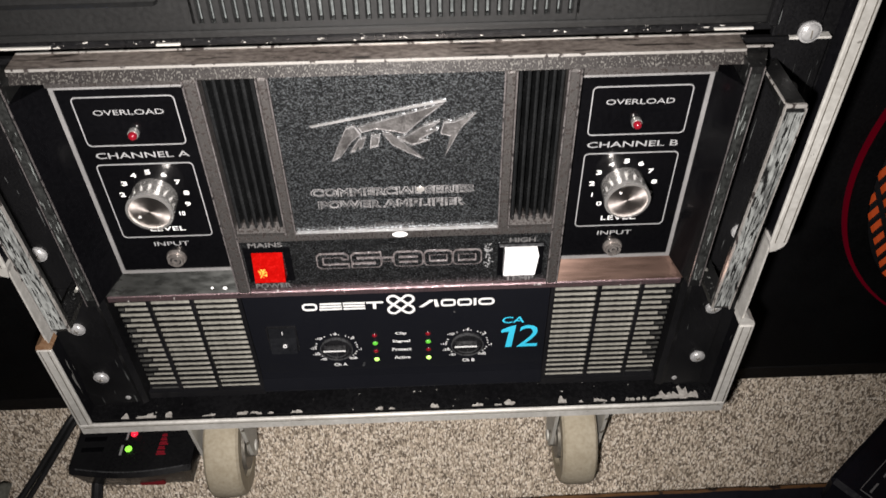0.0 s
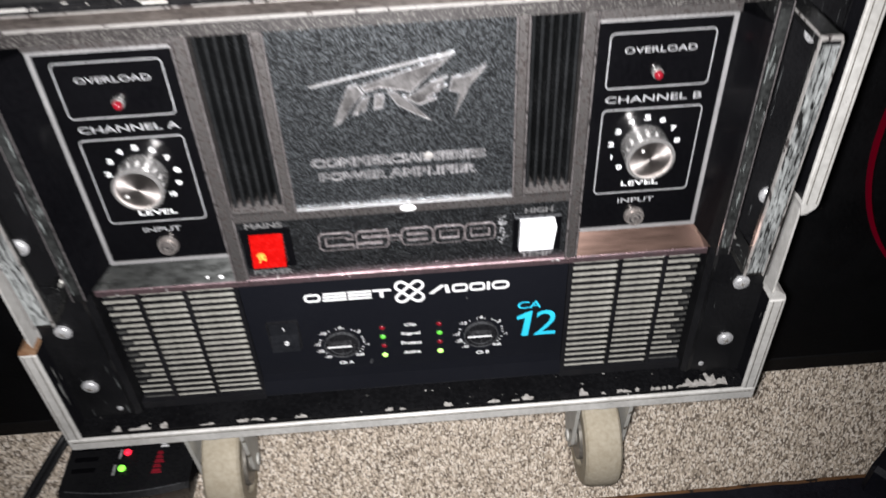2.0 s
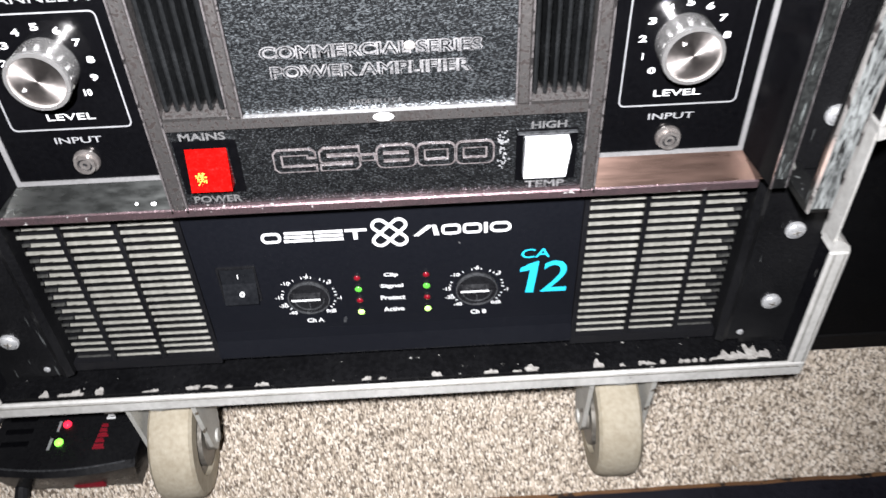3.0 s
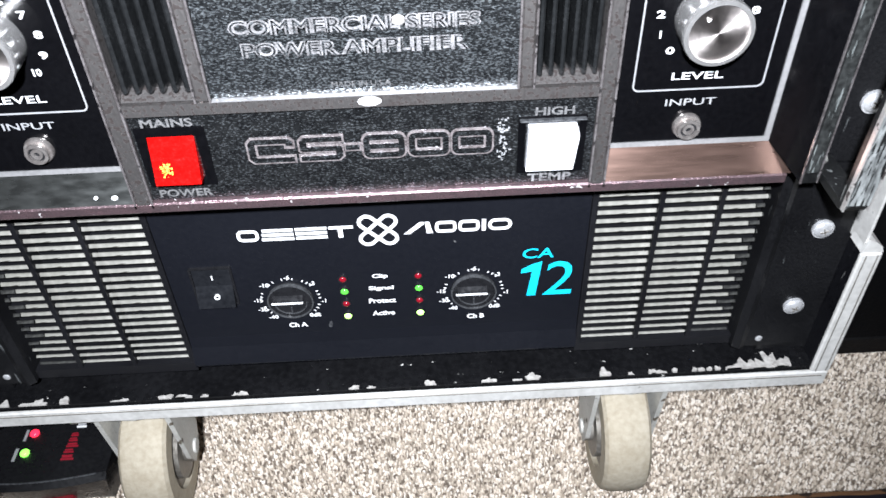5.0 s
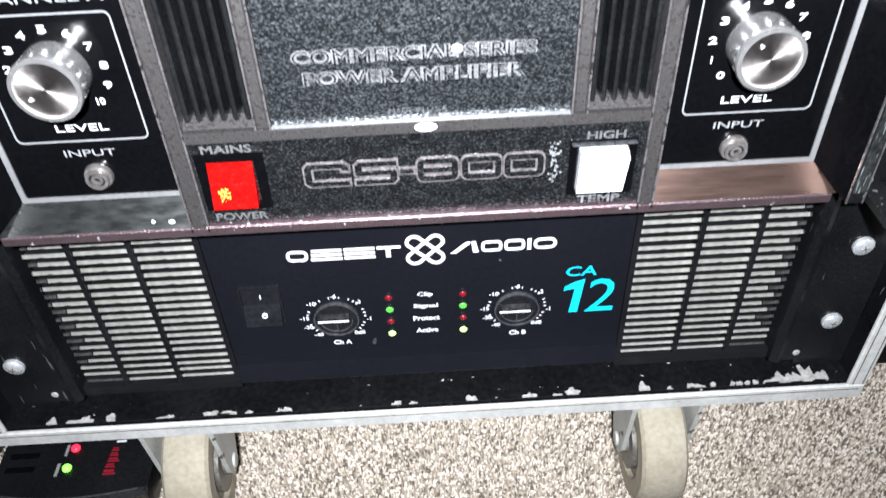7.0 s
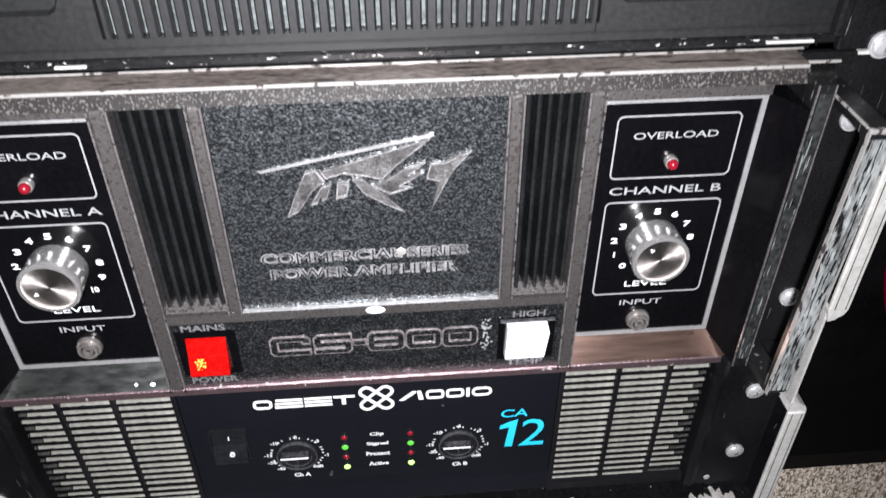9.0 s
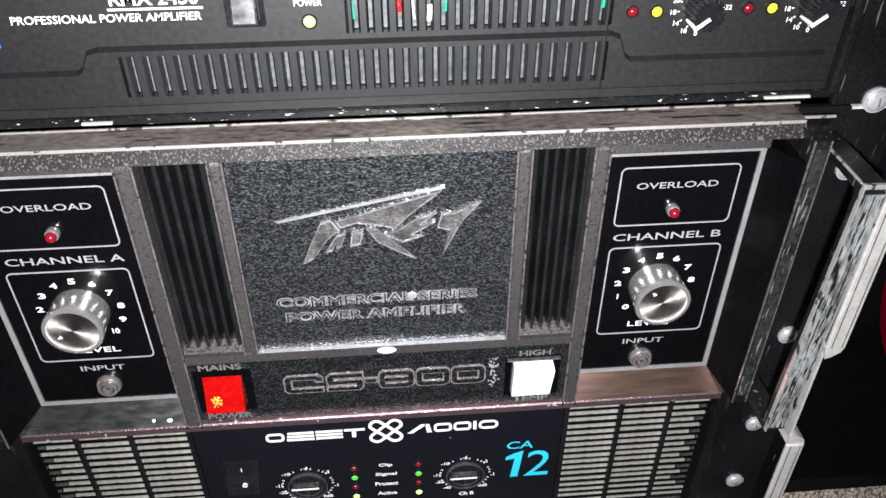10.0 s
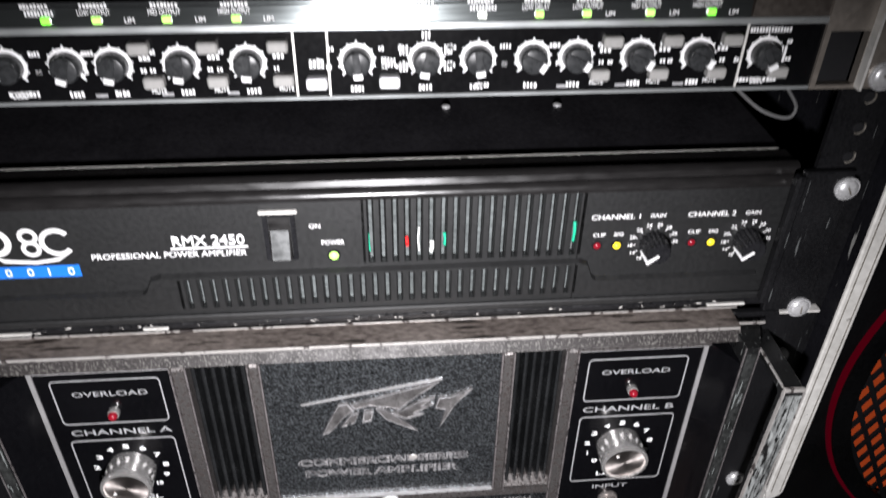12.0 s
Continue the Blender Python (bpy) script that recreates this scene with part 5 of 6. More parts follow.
        led(amp, lx + 0.0103, 0.4989, y - 0.0004, 0.0023, YELLOW_ON, "lit yellow signal lamp")
        bm = bmesh.new()
        for i, mk in enumerate(("0", "10", "14", "18", "20", "22", "24", "26", "28", "30", "32")):
            an = radians(-178 + 268 * i / 10)
            words(bm, mk, kx + 0.0118 * math.sin(an), kz + 0.0112 * math.cos(an), 0.0022, y - 0.0003, None, 0, 0.015)
            m = Matrix.Translation((kx + 0.0096 * math.sin(an), y - 0.0003, kz + 0.0092 * math.cos(an))) @ Matrix.Rotation(an, 4, "Y") @ Matrix.Diagonal((0.0005, 0.0002, 0.0010, 1))
            bmesh.ops.create_cube(bm, size=1, matrix=m)
        part("dial_scale", bm, PRINT, amp, "white printed gain scale")
        bm = bmesh.new()
        ring = [(y - 0.0002, 1.0), (y - 0.0112, 0.88), (y - 0.0120, 0.78)]
        cols = [[bm.verts.new((kx + 0.0072 * f * (1.0 if i % 3 else 0.90) * math.cos(2 * math.pi * i / 48), yy, kz + 0.0072 * f * (1.0 if i % 3 else 0.90) * math.sin(2 * math.pi * i / 48))) for yy, f in ring] for i in range(48)]
        for i in range(48):
            p, q = cols[i], cols[(i + 1) % 48]
            for k in range(2):
                bm.faces.new((p[k], q[k], q[k + 1], p[k + 1]))
        bm.faces.new([c[2] for c in cols])
        knob = part("gain_knob", bm, KNOB_BLACK, amp, "ribbed black gain knob with a white pointer")
        bm = bmesh.new()
        an = radians(-128)
        m = Matrix.Translation((kx + 0.0040 * math.sin(an), y - 0.0122, kz + 0.0040 * math.cos(an))) @ Matrix.Rotation(an, 4, "Y") @ Matrix.Diagonal((0.0014, 0.0008, 0.0072, 1))
        bmesh.ops.create_cube(bm, size=1, matrix=m)
        m = Matrix.Translation((kx + 0.0072 * math.sin(an), y - 0.0072, kz + 0.0072 * math.cos(an))) @ Matrix.Rotation(an, 4, "Y") @ Matrix.Diagonal((0.0014, 0.0105, 0.0014, 1))
        bmesh.ops.create_cube(bm, size=1, matrix=m)
        part("pointer", bm, PRINT, knob)
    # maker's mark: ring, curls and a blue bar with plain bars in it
    bm = arc(bmesh.new(), -0.1765, 0.5135, 0.0052, 0.0082, y - 0.0003, y + 0.0001, seg=36)
    arc(bm, -0.1600, 0.5165, 0.0026, 0.0046, y - 0.0003, y + 0.0001, seg=24)
    arc(bm, -0.1600, 0.5093, 0.0026, 0.0046, y - 0.00031, y + 0.0001, seg=24)
    arc(bm, -0.1475, 0.5127, 0.0056, 0.0080, y - 0.0003, y + 0.0001, 130, 410, 30)
    poly(bm, [(-0.1800, 0.5070), (-0.1740, 0.5035), (-0.1600, 0.5020), (-0.1480, 0.5037), (-0.1425, 0.5065), (-0.1490, 0.5017), (-0.1600, 0.5003), (-0.1745, 0.5015)], y - 0.00032, y + 0.0001)
    part("maker_mark", bm, PRINT, amp, "white mark of rings and a swash")
    bl = part("maker_bar", B(-0.1880, -0.1405, y - 0.0003, y + 0.0001, 0.4920, 0.4990), BLUE, amp, "blue bar with white strokes")
    bm = bmesh.new()
    for i, x in enumerate((-0.1840, -0.1742, -0.1640, -0.1552, -0.1448)):
        if i in (0, 3):
            box(bm, x - 0.0004, x + 0.0004, y - 0.0006, y - 0.0002, 0.4933, 0.4977)
        else:
            outline(bm, x - 0.0014, x + 0.0014, 0.4933, 0.4977, 0.0007, 0.0011, y - 0.0006, y - 0.0002)
    part("strokes", bm, PRINT, bl)
    amp.location, amp.scale = (0, 0.005, -0.0036), (1.012, 1, 1)


# pale grey for the painted sheen on the rocker
ROCKER = material("rocker_sheen_grey", (0.06, 0.062, 0.062), 0.24, second=(0.17, 0.175, 0.175), coarse=70, fine=300)
GREEN_W = material("green_wire", (0.01, 0.38, 0.22), 0.45, mix=0.2)
RED_W = material("red_wire", (0.55, 0.02, 0.02), 0.45, mix=0.2)
WHITE_W = material("white_wire", (0.7, 0.72, 0.7), 0.45, mix=0.1)
upper_amplifier()


# ---- crossover in the top space ----
def crossover():
    y, z0, z1 = 0.0, 0.5832, 0.5832 + U - 0.0008
    xo = thing("crossover", "black crossover unit with a row of small knobs and lit indicators", "crossover")
    XE = 0.2030
    part("front_panel", B(-XE, XE, y, 0.02, z0 + 0.0018, 0.6139), XO_FACE, xo, "black printed control panel")
    part("upper_panel", rail(bmesh.new(), [(y - 0.0006, 0.6170), (y + 0.0006, z1 - 0.0006), (y + 0.0016, z1), (0.02, z1), (0.02, 0.6170)], -XE, 0.1676), XO_UPPER, xo, "dark glossy upper panel")
    part("chassis", B(-XE, XE, 0.0205, 0.24, z0, z1), BLACK_PAINT, xo)
    # dark strips laid on the panel paint the shade of two grooves
    for za, zb in ((0.6246, 0.6250), (0.6262, 0.6268)):
        part("groove_shade", B(-XE + 0.001, 0.1675, y - 0.0004, y + 0.002, za, zb), DARK, xo, "dark strip standing in for the shade of a groove")
    part("trim_line", B(-XE, XE, y - 0.0012, 0.02, z0, z0 + 0.0016, 0.0004), BRIGHT, xo, "silver bottom line")
    part("trim_line", rail(bmesh.new(), [(y - 0.0012, 0.6140), (y - 0.0016, 0.6146), (y - 0.0011, 0.6166), (y - 0.0005, 0.6169), (0.02, 0.6169), (0.02, 0.6140)], -XE, XE), BRIGHT, xo, "bright metal ridge")
    part("end_plate", B(0.1686, XE, y - 0.0004, 0.02, 0.6170, z1), END_PLATE, xo, "dark brown end plate")
    for x in (-0.0270, -0.0130, 0.1680):
        part("divider", B(x - 0.0005, x + 0.0005, y - 0.0006, y + 0.001, z0 + 0.0018, 0.6139), ALU, xo, "thin silver divider")
    for s in (-1, 1):
        bm = holed(bmesh.new(), sorted((s * XE, s * 0.2055, s * 0.2235, s * 0.2412)), (z0, 0.5852, 0.6105, z1), {(1, 1)}, -0.0015, 0.003)
        ear = part("rack_ear", bm, XO_METAL, xo, "brownish grey metal ear with a cut-out")
        # dark plate fills the cut-out in place of shade
        part("ear_recess", B(*sorted((s * 0.2055, s * 0.2235)), 0.0032, 0.006, 0.5852, 0.6105), DARK, ear)
        part("ear_fold", B(*sorted((s * 0.2238, s * 0.2250)), -0.0065, -0.0012, z0 + 0.001, z1), ALU, ear, "bright folded edge")
        screw(ear, s * 0.2365, z0 + 0.0062, -0.0015, 0.0062, 30, slots=(0,))
        screw(ear, s * 0.2365, z1 - 0.0062, -0.0015, 0.0062, 70, slots=(0,))
    dial = (15, 118, 200, 320, 440, 631, 754, 848, 948, 1023, 1133, 1240, 1357, 1440)
    place = (-0.1435, -0.1200, -0.1014, -0.0740, -0.0465, -0.0010, 0.0284, 0.0508, 0.0745, 0.0935, 0.1210, 0.1479, 0.1781, 0.2000)
    px = lambda p: float(np.interp(p, dial, place))
    for p in (165, 285, 405, 1003, 1108, 1213):
        part("print_block", B(px(p) - 0.0022, px(p) + 0.0028, y - 0.0003, y + 0.0001, z0 + 0.0030, z0 + 0.0044), PRINT_GREY, xo, "pale printed block")
    kz = 0.6005
    knobs = ((15, -120), (118, -160), (200, -165), (320, -172), (440, -175), (631, 175), (754, -168), (848, 172), (948, 120), (1023, 118), (1133, 116), (1240, 116), (1357, 150))
    for i, (p, t) in enumerate(knobs):
        x = px(p)
        bm = arc(bmesh.new(), x, kz, 0.0061, 0.0077, y - 0.0003, y + 0.0001, -135, 135, 30)
        for k in range(11):
            an = radians(-135 + 27 * k)
            m = Matrix.Translation((x + 0.0077 * math.sin(an), y - 0.0004, kz + 0.0077 * math.cos(an))) @ Matrix.Rotation(an, 4, "Y") @ Matrix.Diagonal((0.0007, 0.0002, 0.0026 if k in (0, 5, 10) else 0.0014, 1))
            bmesh.ops.create_cube(bm, size=1, matrix=m)
        for j, an in enumerate((-105, -60, 60, 105)):
            bars(bm, x + 0.0122 * math.sin(radians(an)), kz + 0.0105 * math.cos(radians(an)), 0.0026, 0.0022, y - 0.0003, 2, i * 7 + j)
        bars(bm, x + (0.0012 if p < 600 else 0), kz - 0.0128, 0.0062, 0.0028, y - 0.0003, 4, i)
        part("dial_scale", bm, PRINT, xo, "white printed dial arc")
        bm = cyl(bmesh.new(), (x, y - 0.0031, kz), "y", 0.0055, 0.0062, 24, r2=0.0061, bev=0.0006)
        m = Matrix.Translation((x, y - 0.0064, kz)) @ Matrix.Rotation(radians(t), 4, "Y") @ Matrix.Diagonal((0.0030, 0.0016, 0.0104, 1))
        bmesh.ops.create_cube(bm, size=1, matrix=m)
        knob = part("knob", bm, KNOB_GREY, xo, "small dark grey knob with a white pointer", True)
        bm = bmesh.new()
        an = radians(t)
        m = Matrix.Translation((x + 0.0044 * math.sin(an), y - 0.0067, kz + 0.0044 * math.cos(an))) @ Matrix.Rotation(an, 4, "Y") @ Matrix.Diagonal((0.0040, 0.0022, 0.0024, 1))
        bmesh.ops.create_cube(bm, size=1, matrix=m)
        part("pointer", bm, PRINT, knob)
    for p, z in ((252, 0.6082), (373, 0.6082), (495, 0.6082), (1083, 0.6078), (1188, 0.6078), (1292, 0.6078), (268, 0.5932), (383, 0.5932), (500, 0.5932), (1067, 0.5928), (1172, 0.5928), (1275, 0.5928), (1385, 0.5925), (558, 0.5915), (688, 0.5915)):
        x = px(p)
        w = 0.0043 if p not in (558, 688) else 0.0044
        part("push_button", box(bmesh.new(), x - w, x + w, y - 0.0045, y + 0.001, z - 0.0025, z + 0.0025, 0.0008), BUTTON if p not in (558, 688) else WHITE_LENS, xo, "pale push button")
    for p in (103, 190, 310, 430, 755, 852, 953, 1033, 1142, 1248):
        x = px(p)
        part("led", box(bmesh.new(), x - 0.0019, x + 0.0019, y - 0.0016, y + 0.001, 0.6182, 0.6210, 0.0004), XO_WHITE if p in (755, 852) else (LIME_ON if p not in (103, 1248) else GREEN_ON), xo, "lit rectangular indicator")
    bm = bmesh.new()
    for p, t in ((200, "LOW OUTPUT"), (320, "MID OUTPUT"), (440, "HIGH OUTPUT"), (958, "LOW DELAY"), (1045, "LOW OUTPUT"), (1145, "MID OUTPUT"), (1250, "HIGH OUTPUT")):
        word(xo, PRINT, t, px(p - 12), 0.6228, 0.0024, y - 0.0010, 0.0128 if p not in (958,) else 0.0115, 0, 0.012)
    for p in (258, 380, 497, 1085, 1195, 1297):
        word(xo, PRINT, "LIM", px(p - 12), 0.6195, 0.0022, y - 0.0008, 0.0040, 0, 0.012)
    for p in (272, 386, 503, 1065, 1168, 1270):
        word(xo, PRINT, "MUTE", px(p), 0.5884, 0.0022, y - 0.0003, 0.0062, 0, 0.012)
    for p in (258, 380, 495, 1075, 1180, 1283):
        bars(bm, px(p), 0.6032, 0.0052, 0.0022, y - 0.0003, 3, p)
    for p, n in ((560, 4), (688, 5), (858, 5), (30, 8)):
        bars(bm, px(p), 0.5995 if p in (560, 688) else 0.5882, 0.0065 if p != 30 else 0.013, 0.0045 if p in (560, 688) else 0.0026, y - 0.0003, n, p)
    for p in (715, 795):
        for z in (0.6050, 0.5975):
            bars(bm, px(p), z, 0.0040, 0.0048, y - 0.0003, 3, int(p + z * 999))
    bars(bm, px(755), 0.6115, 0.0042, 0.0038, y - 0.0003, 3, 4)
    bars(bm, px(1360), 0.6112, 0.0190, 0.0024, y - 0.0003, 14, 77)
    bars(bm, px(1355), 0.5882, 0.0190, 0.0022, y - 0.0003, 12, 78)
    bars(bm, px(1388), 0.6005, 0.0045, 0.0085, y - 0.0003, 3, 79)
    for p in (100, 755, 858):
        bars(bm, px(p - 4), 0.6228, 0.0115, 0.0026, y - 0.0010, 9, p)
    for p in (100, 200, 320, 440, 755, 858, 958, 1045, 1145, 1250):
        bars(bm, px(p - 10), 0.6256, 0.0110, 0.0020, y - 0.0010, 8, p + 3)
    tagged(part("fine_print", bm, PRINT, xo), "fine white panel printing", kind="stuff")
    bm = tube(bmesh.new(), [(0.172, 0.004, 0.5815), (0.182, -0.004, 0.5745), (0.194, -0.006, 0.5715), (0.1980, -0.004, 0.576), (0.196, 0.004, 0.5815)], 0.0008, 6)
    part("loop_wire", bm, CABLE_GREY, xo, "thin grey wire loop hanging below")


XO_UPPER = material("glossy_dark_grey_panel", (0.15, 0.165, 0.165), 0.15, 0.9, mix=0.3, stretch=(0.1, 1, 4), coarse=12, rough_var=0.04)
BRIGHT = material("bright_satin_metal", (0.40, 0.42, 0.42), 0.34, 0.6, mix=0.3, stretch=(0.1, 1, 1))
END_PLATE = material("dark_brown_end_plate", (0.055, 0.046, 0.040), 0.4, 0.4, second=(0.09, 0.078, 0.068), coarse=30, bump=0.1)
XO_WHITE = glow("white_indicator", (0.95, 1.0, 0.9), 1.0)
CABLE_GREY = material("grey_wire", (0.09, 0.09, 0.09), 0.5, mix=0.3)
crossover()


# ---- power unit and cables on the carpet ----
def power_unit():
    ob = thing("power_unit", "black plastic battery power unit with lit lamps standing under the case", "power unit")
    x0, x1, yf, yk, h = -0.2990, -0.1920, -0.0065, 0.20, 0.048
    bm = bmesh.new()
    n = 10
    rows = []
    for i in range(n + 1):
        t = i / n
        x = x0 + (x1 - x0) * t
        bow = -0.006 * math.sin(math.pi * t)
        rows.append([bm.verts.new(v) for v in ((x, yk, 0.001), (x, yk, h), (x, yf + 0.004 + bow, h), (x, yf + bow, h - 0.004), (x + (0.5 - t) * 0.016, yf + 0.008 + bow * 0.5, 0.014), (x + (0.5 - t) * 0.02, yf + 0.014, 0.001))])
    for a, b in zip(rows, rows[1:]):
        for k in range(6):
            bm.faces.new((a[k], a[(k + 1) % 6], b[(k + 1) % 6], b[k]))
    bm.faces.new(rows[0]), bm.faces.new(rows[-1][::-1])
    part("body", bm, UPS_BLACK, ob, "black moulded body", True)
    for k, y in enumerate((0.013, 0.024, 0.035)):
        part("side_groove", box(bmesh.new(), x0 + 0.006, x0 + 0.026, y, y + 0.0045, h - 0.0005, h + 0.0008, 0.0005), GLOSS_BLACK, ob)
    part("led", ball(bmesh.new(), (-0.2505, 0.0142, h + 0.001), 0.0032, (1, 1, .7)), GREEN_ON, ob, "lit green lamp", True)
    part("led", ball(bmesh.new(), (-0.2490, 0.0300, h + 0.001), 0.0032, (1, 1, .7)), RED_ON, ob, "lit red lamp", True)
    for dims in ((-0.2580, -0.2560, 0.0085, 0.0185), (-0.2555, -0.2538, 0.0245, 0.0335), (-0.2215, -0.2150, 0.0335, 0.0350), (-0.2212, -0.2158, 0.0360, 0.0375)):
        part("small_print", B(*dims, h, h + 0.0006), PRINT if dims[0] > -0.23 else PRINT_GREY, ob, "small white print")
    for i, (w, d) in enumerate(((0.0085, 0.0044), (0.0066, 0.0034), (0.0080, 0.0036), (0.0058, 0.0032), (0.0050, 0.0030))):
        y0 = 0.0075 + (0, 0.0056, 0.0102, 0.0148, 0.0190)[i]
        bm = box(bmesh.new(), -0.2250 + 0.0004 * i, -0.2250 + 0.0004 * i + w, y0, y0 + 0.0013, h, h + 0.0006)
        box(bm, -0.2246 + 0.0004 * i, -0.2246 + 0.0004 * i + w * 0.8, y0 + 0.0019, y0 + d * 0.9, h, h + 0.0006)
        part("maker_mark", bm, RED_PRINT, ob, "dark red printed bars")
    ridge = [(x0 + 0.006 + (x1 - x0 - 0.012) * k / 8, yf + 0.0036 - 0.006 * math.sin(math.pi * (0.06 + 0.88 * k / 8)), h + 0.0001) for k in range(9)]
    part("ridge", tube(bmesh.new(), ridge, 0.0007, 6), RIM_GREY, ob, "pale grey curved front ridge", True)
    part("front_badge", B(-0.2430, -0.2210, -0.0045, -0.0015, 0.018, 0.026), RED_PRINT, ob, "dim red badge")


power_unit()
bm = tube(bmesh.new(), [(-0.2868, 0.016, 0.020), (-0.2860, 0.002, 0.012), (-0.2835, -0.018, 0.007), (-0.2815, -0.034, 0.012), (-0.2800, -0.050, 0.0310), (-0.2780, -0.10, 0.0325)], 0.0052, 10)
tagged(part("power_cable", bm, CABLE, None, "", True), "black rubber power cable running from the power unit over the board", "cable")
bm = tube(bmesh.new(), [(-0.3330, 0.0860, 0.0060), (-0.3390, 0.0720, 0.0035), (-0.3460, 0.0400, 0.0034), (-0.3540, 0.0060, 0.0034), (-0.3640, -0.0300, 0.0034)], 0.0030, 10)
tagged(part("signal_cable", bm, CABLE, None, "", True), "black cable lying straight across the carpet", "cable")
bm = tube(bmesh.new(), [(-0.3270, 0.0860, 0.0060), (-0.3325, 0.0720, 0.0033), (-0.3395, 0.0400, 0.0030), (-0.3470, 0.0060, 0.0030), (-0.3560, -0.0300, 0.0030)], 0.0025, 10)
tagged(part("signal_cable", bm, CABLE, None, "", True), "thin black cable lying beside another cable", "cable")


# added cloth lump in place of a pale patch of carpet
def rag():
    bm = bmesh.new()
    n = 14
    g = []
    for i in range(n):
        row = []
        for j in range(n):
            u, v = i / (n - 1), j / (n - 1)
            edge = min(u, 1 - u, v, 1 - v)
            z = 0.003 + 0.03 * min(1, edge * 5) * (0.5 + 0.9 * noise.noise((u * 4, v * 4, 2.0)))
            row.append(bm.verts.new((-0.47 + 0.10 * u + 0.01 * noise.noise((u * 6, v * 6, 9)), -0.055 + 0.065 * v + 0.01 * noise.noise((v * 5, u * 5, 4)), max(0.003, z))))
        g.append(row)
    for i in range(n - 1):
        for j in range(n - 1):
            bm.faces.new((g[i][j], g[i + 1][j], g[i + 1][j + 1], g[i][j + 1]))
    ob = part("rag", bm, CLOTH, None, "", True)
    so = ob.modifiers.new("thickness", "SOLIDIFY")
    so.thickness, so.offset = 0.0015, 1
    tagged(ob, "crumpled greyish lump standing in for a pale patch of carpet", "rag")


rag()


# ---- loudspeakers on both sides ----
def speaker(x0, x1, yf, ring):
    ob = thing("loudspeaker", "large black loudspeaker with a glowing red ring round its driver" if ring else "large black textured loudspeaker cabinet", "loudspeaker", "loudspeakers beside the rack")
    cx, cz, r = 0.571, 0.285, 0.208
    if not ring:
        part("cabinet", box(bmesh.new(), x0, x1, yf, yf + 0.5, 0.02, 0.95, 0.004), SPEAKER, ob)
    else:
        bm = bmesh.new()
        n = 64
        sq = []
        for i in range(n):
            a = 2 * math.pi * (i + 0.5) / n
            k = 1 / max(abs(math.cos(a)) / ((x1 - x0) / 2), abs(math.sin(a)) / 0.2599)
            sq.append((cx + k * math.cos(a), cz + k * math.sin(a)))
        A = [bm.verts.new((p, yf, q)) for p, q in sq]
        C = [bm.verts.new((cx + (r + 0.0016) * math.cos(2 * math.pi * (i + 0.5) / n), yf, cz + (r + 0.0016) * math.sin(2 * math.pi * (i + 0.5) / n))) for i in range(n)]
        D = [bm.verts.new((v.co.x, yf + 0.09, v.co.z)) for v in C]
        for i in range(n):
            j = (i + 1) % n
            bm.faces.new((A[i], A[j], C[j], C[i])), bm.faces.new((C[i], C[j], D[j], D[i]))
        part("baffle", bm, SPEAKER, ob)
        part("cabinet", B(cx - (x1 - x0) / 2, cx + (x1 - x0) / 2, yf + 0.0925, yf + 0.5, 0.025, 0.545), SPEAKER, ob)
        part("cheek", B(cx - (x1 - x0) / 2, cx - (x1 - x0) / 2 + 0.012, yf + 0.0004, yf + 0.0925, 0.025, 0.545), SPEAKER, ob)
        part("upper_cabinet", B(cx - (x1 - x0) / 2, cx + (x1 - x0) / 2, yf, yf + 0.5, 0.545, 0.95), SPEAKER, ob)
        part("light_ring", arc(bmesh.new(), cx, cz, r - 0.001, r + 0.0020, yf - 0.004, yf + 0.002, seg=96), RING_RED, ob, "glowing red light ring")
        bm = arc(bmesh.new(), cx, cz, r - 0.016, r - 0.0012, yf - 0.007, yf + 0.004, seg=96)
        part("rim", bm, SPEAKER, ob, "black driver rim")
        part("glow_ring", arc(bmesh.new(), cx, cz, r - 0.075, r - 0.008, yf + 0.024, yf + 0.032, seg=72), CONE_GLOW, ob, "orange-red glow inside the driver")
        bm = cyl(bmesh.new(), (cx, yf + 0.05, cz), "y", r - 0.075, 0.04, 64)
        part("cone", bm, SPEAKER, ob, "black driver cone")
        bm = bmesh.new()
        R = r - 0.013
        for s in (-1, 1):
            for k in range(-26, 27):
                d = k * 0.0135
                if abs(d) >= R:
                    continue
                h = math.sqrt(R * R - d * d)
                a = radians(62 * s)
                m = Matrix.Translation((cx - d * math.sin(a), yf - 0.001 + 0.0012 * s, cz + d * math.cos(a))) @ Matrix.Rotation(-a, 4, "Y") @ Matrix.Diagonal((2 * h, 0.0022, 0.0040, 1))
                bmesh.ops.create_cube(bm, size=1, matrix=m)
        part("mesh", bm, MESH, ob, "black diamond steel mesh")
    part("plinth", box(bmesh.new(), x0, x1, yf + 0.004, yf + 0.48, -0.002, 0.0205, 0.003), PLINTH, ob, "dark base board")


PLINTH = material("dark_base_board", (0.004, 0.0038, 0.004), 0.6, bump=0.3, mix=0.8, spec=0.15)
speaker(0.286, 0.846, 0.098, True)
speaker(-0.86, -0.292, 0.092, False)


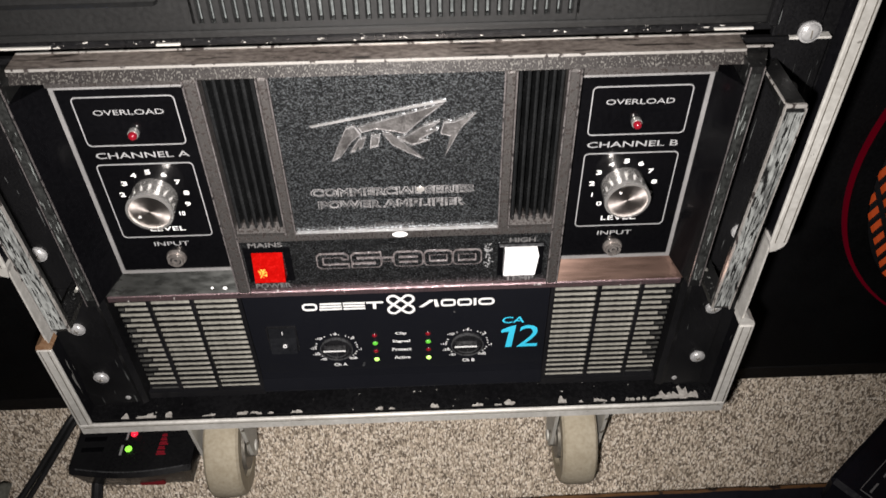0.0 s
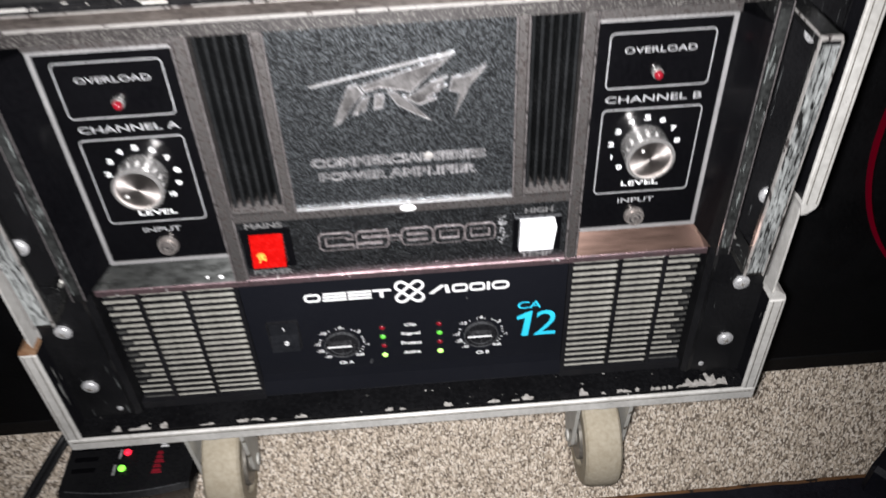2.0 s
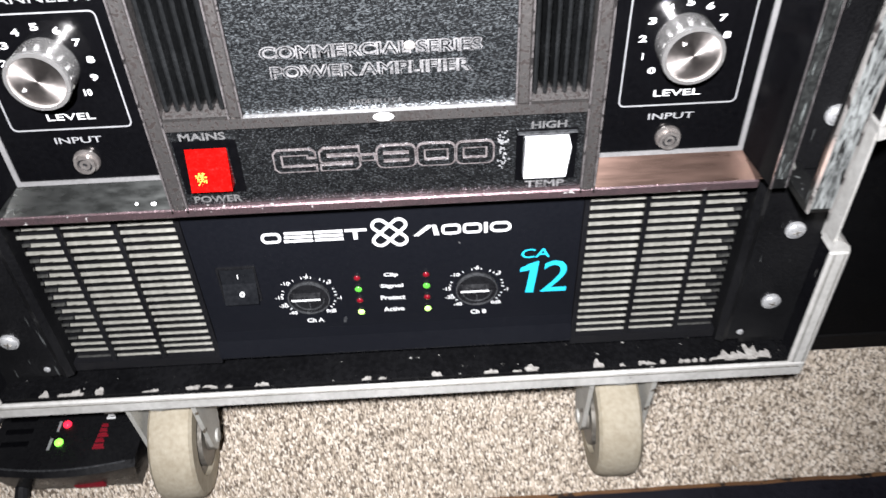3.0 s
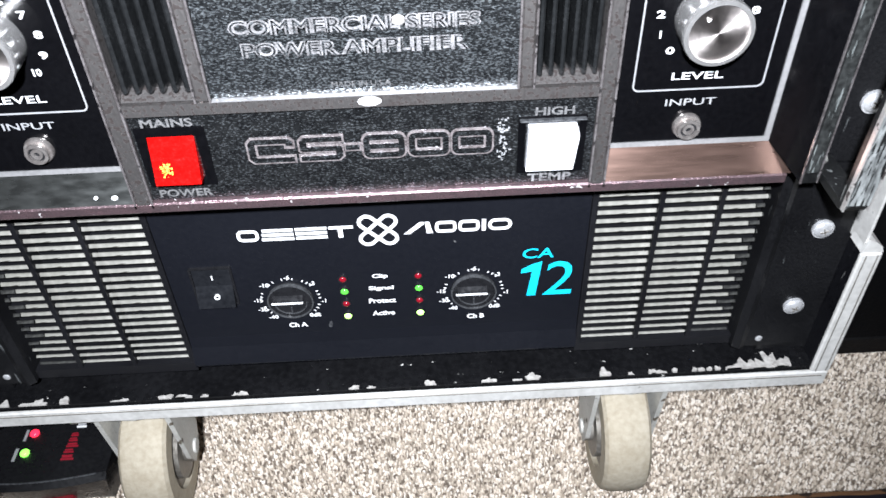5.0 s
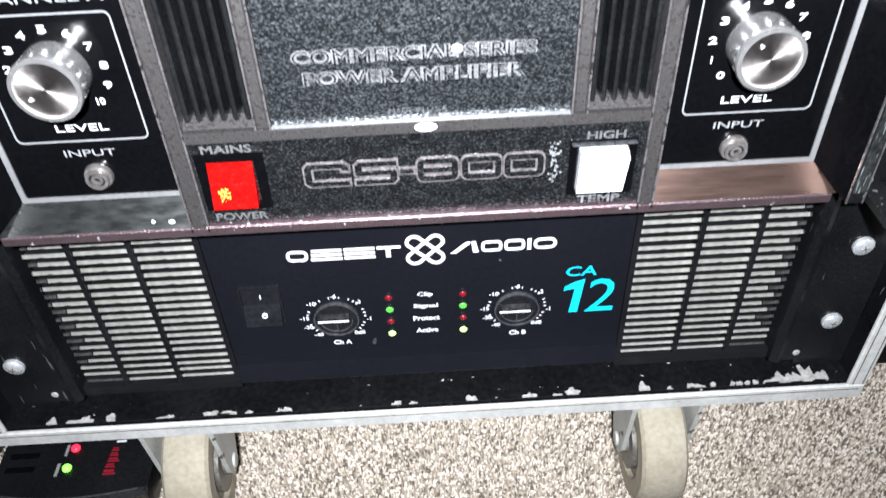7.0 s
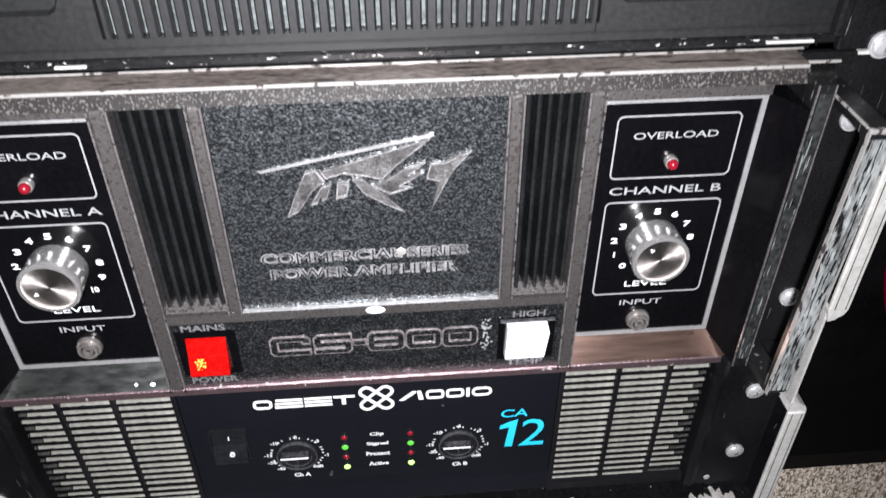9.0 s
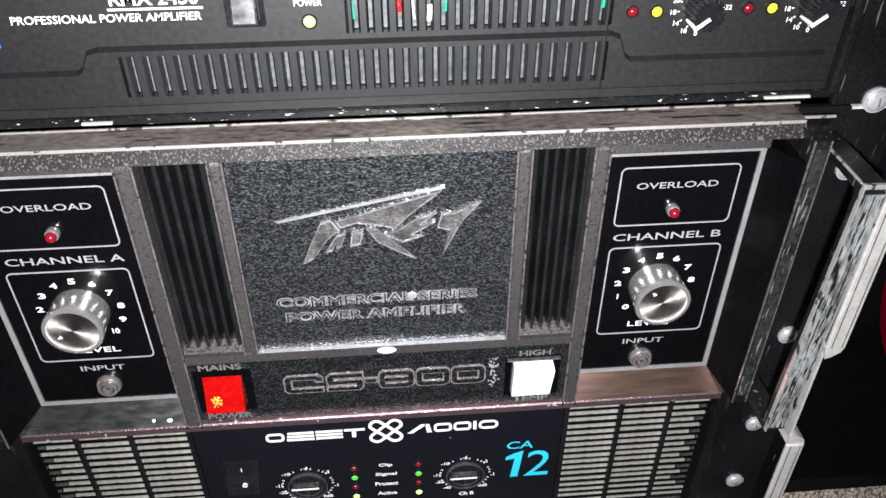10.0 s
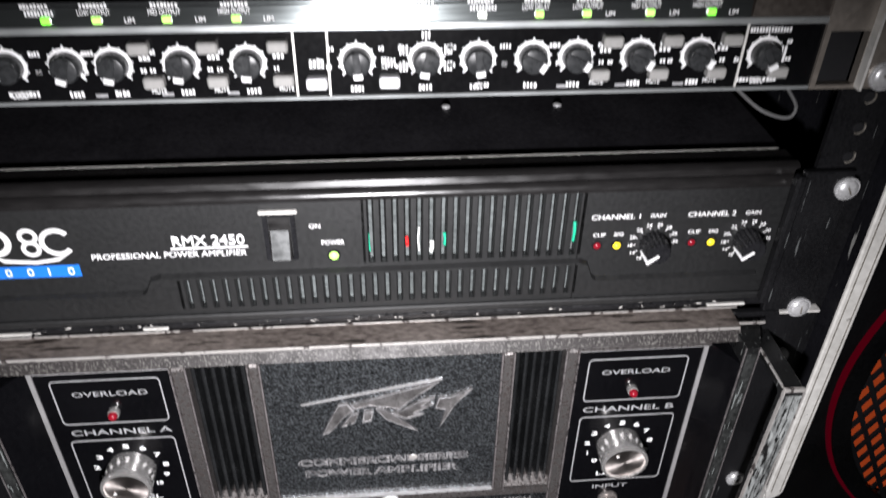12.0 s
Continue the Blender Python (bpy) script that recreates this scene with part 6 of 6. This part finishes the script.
# ---- board and mixer in front of the rack ----
bd = thing("floor_board", "blue-black covered board with a worn wooden edge lying on the carpet", "board")
bm = bmesh.new()
top = [(-0.62, -0.0445), (0.62, -0.0335), (0.62, -0.34), (-0.62, -0.34)]
hi = [bm.verts.new((x, yy, 0.026)) for x, yy in top]
lo = [bm.verts.new((x, yy, -0.002)) for x, yy in top]
bm.faces.new(hi), bm.faces.new(lo[::-1])
for i in range(4):
    bm.faces.new((hi[i], lo[i], lo[(i + 1) % 4], hi[(i + 1) % 4]))
part("board", bm, BOARD, bd, "blue-black covered board")
bm = bmesh.new()
n = 60
rows = []
rr = random.Random(2)
for i in range(n + 1):
    x = -0.62 + 1.24 * i / n
    yy = -0.0445 + 0.011 * i / n
    j = rr.uniform(-0.0012, 0.0012)
    rows.append([bm.verts.new(v) for v in ((x, yy + 0.0022 + j * 0.4, 0.018), (x, yy + 0.0018 + j * 0.4, 0.0262), (x, yy - 0.0012 + j * 0.6, 0.0268), (x, yy - 0.0016, 0.018))])
for a, b in zip(rows, rows[1:]):
    for k in range(4):
        bm.faces.new((a[k], a[(k + 1) % 4], b[(k + 1) % 4], b[k]))
bm.faces.new(rows[0]), bm.faces.new(rows[-1][::-1])
part("board_edge", bm, BOARD_EDGE, bd, "chipped orange-brown wooden edge")


def desk():
    ob = thing("control_box", "dark control box with fine white printing standing on the board", "control box", at=(0.36, -0.045, 0.0265))
    m = Matrix.Rotation(radians(38), 4, "Z")
    bm = box(bmesh.new(), -0.005, 0.26, -0.20, 0.0, 0.0, 0.035, 0.004)
    bmesh.ops.transform(bm, matrix=m, verts=bm.verts)
    part("body", bm, BOARD, ob, "dark blue-black body")
    bm = bmesh.new()
    r = random.Random(6)
    for i in range(5):
        for j in range(4):
            x, yy = 0.008 + 0.022 * i, -0.030 - 0.016 * j
            box(bm, x, x + r.uniform(0.006, 0.014), yy, yy + 0.0016, 0.0348, 0.0356)
    box(bm, 0.004, 0.0046, -0.095, -0.022, 0.0348, 0.0356), box(bm, 0.004, 0.12, -0.0226, -0.022, 0.0348, 0.0356)
    bmesh.ops.transform(bm, matrix=m, verts=bm.verts)
    part("small_print", bm, PRINT_GREY, ob, "fine white printing")


desk()
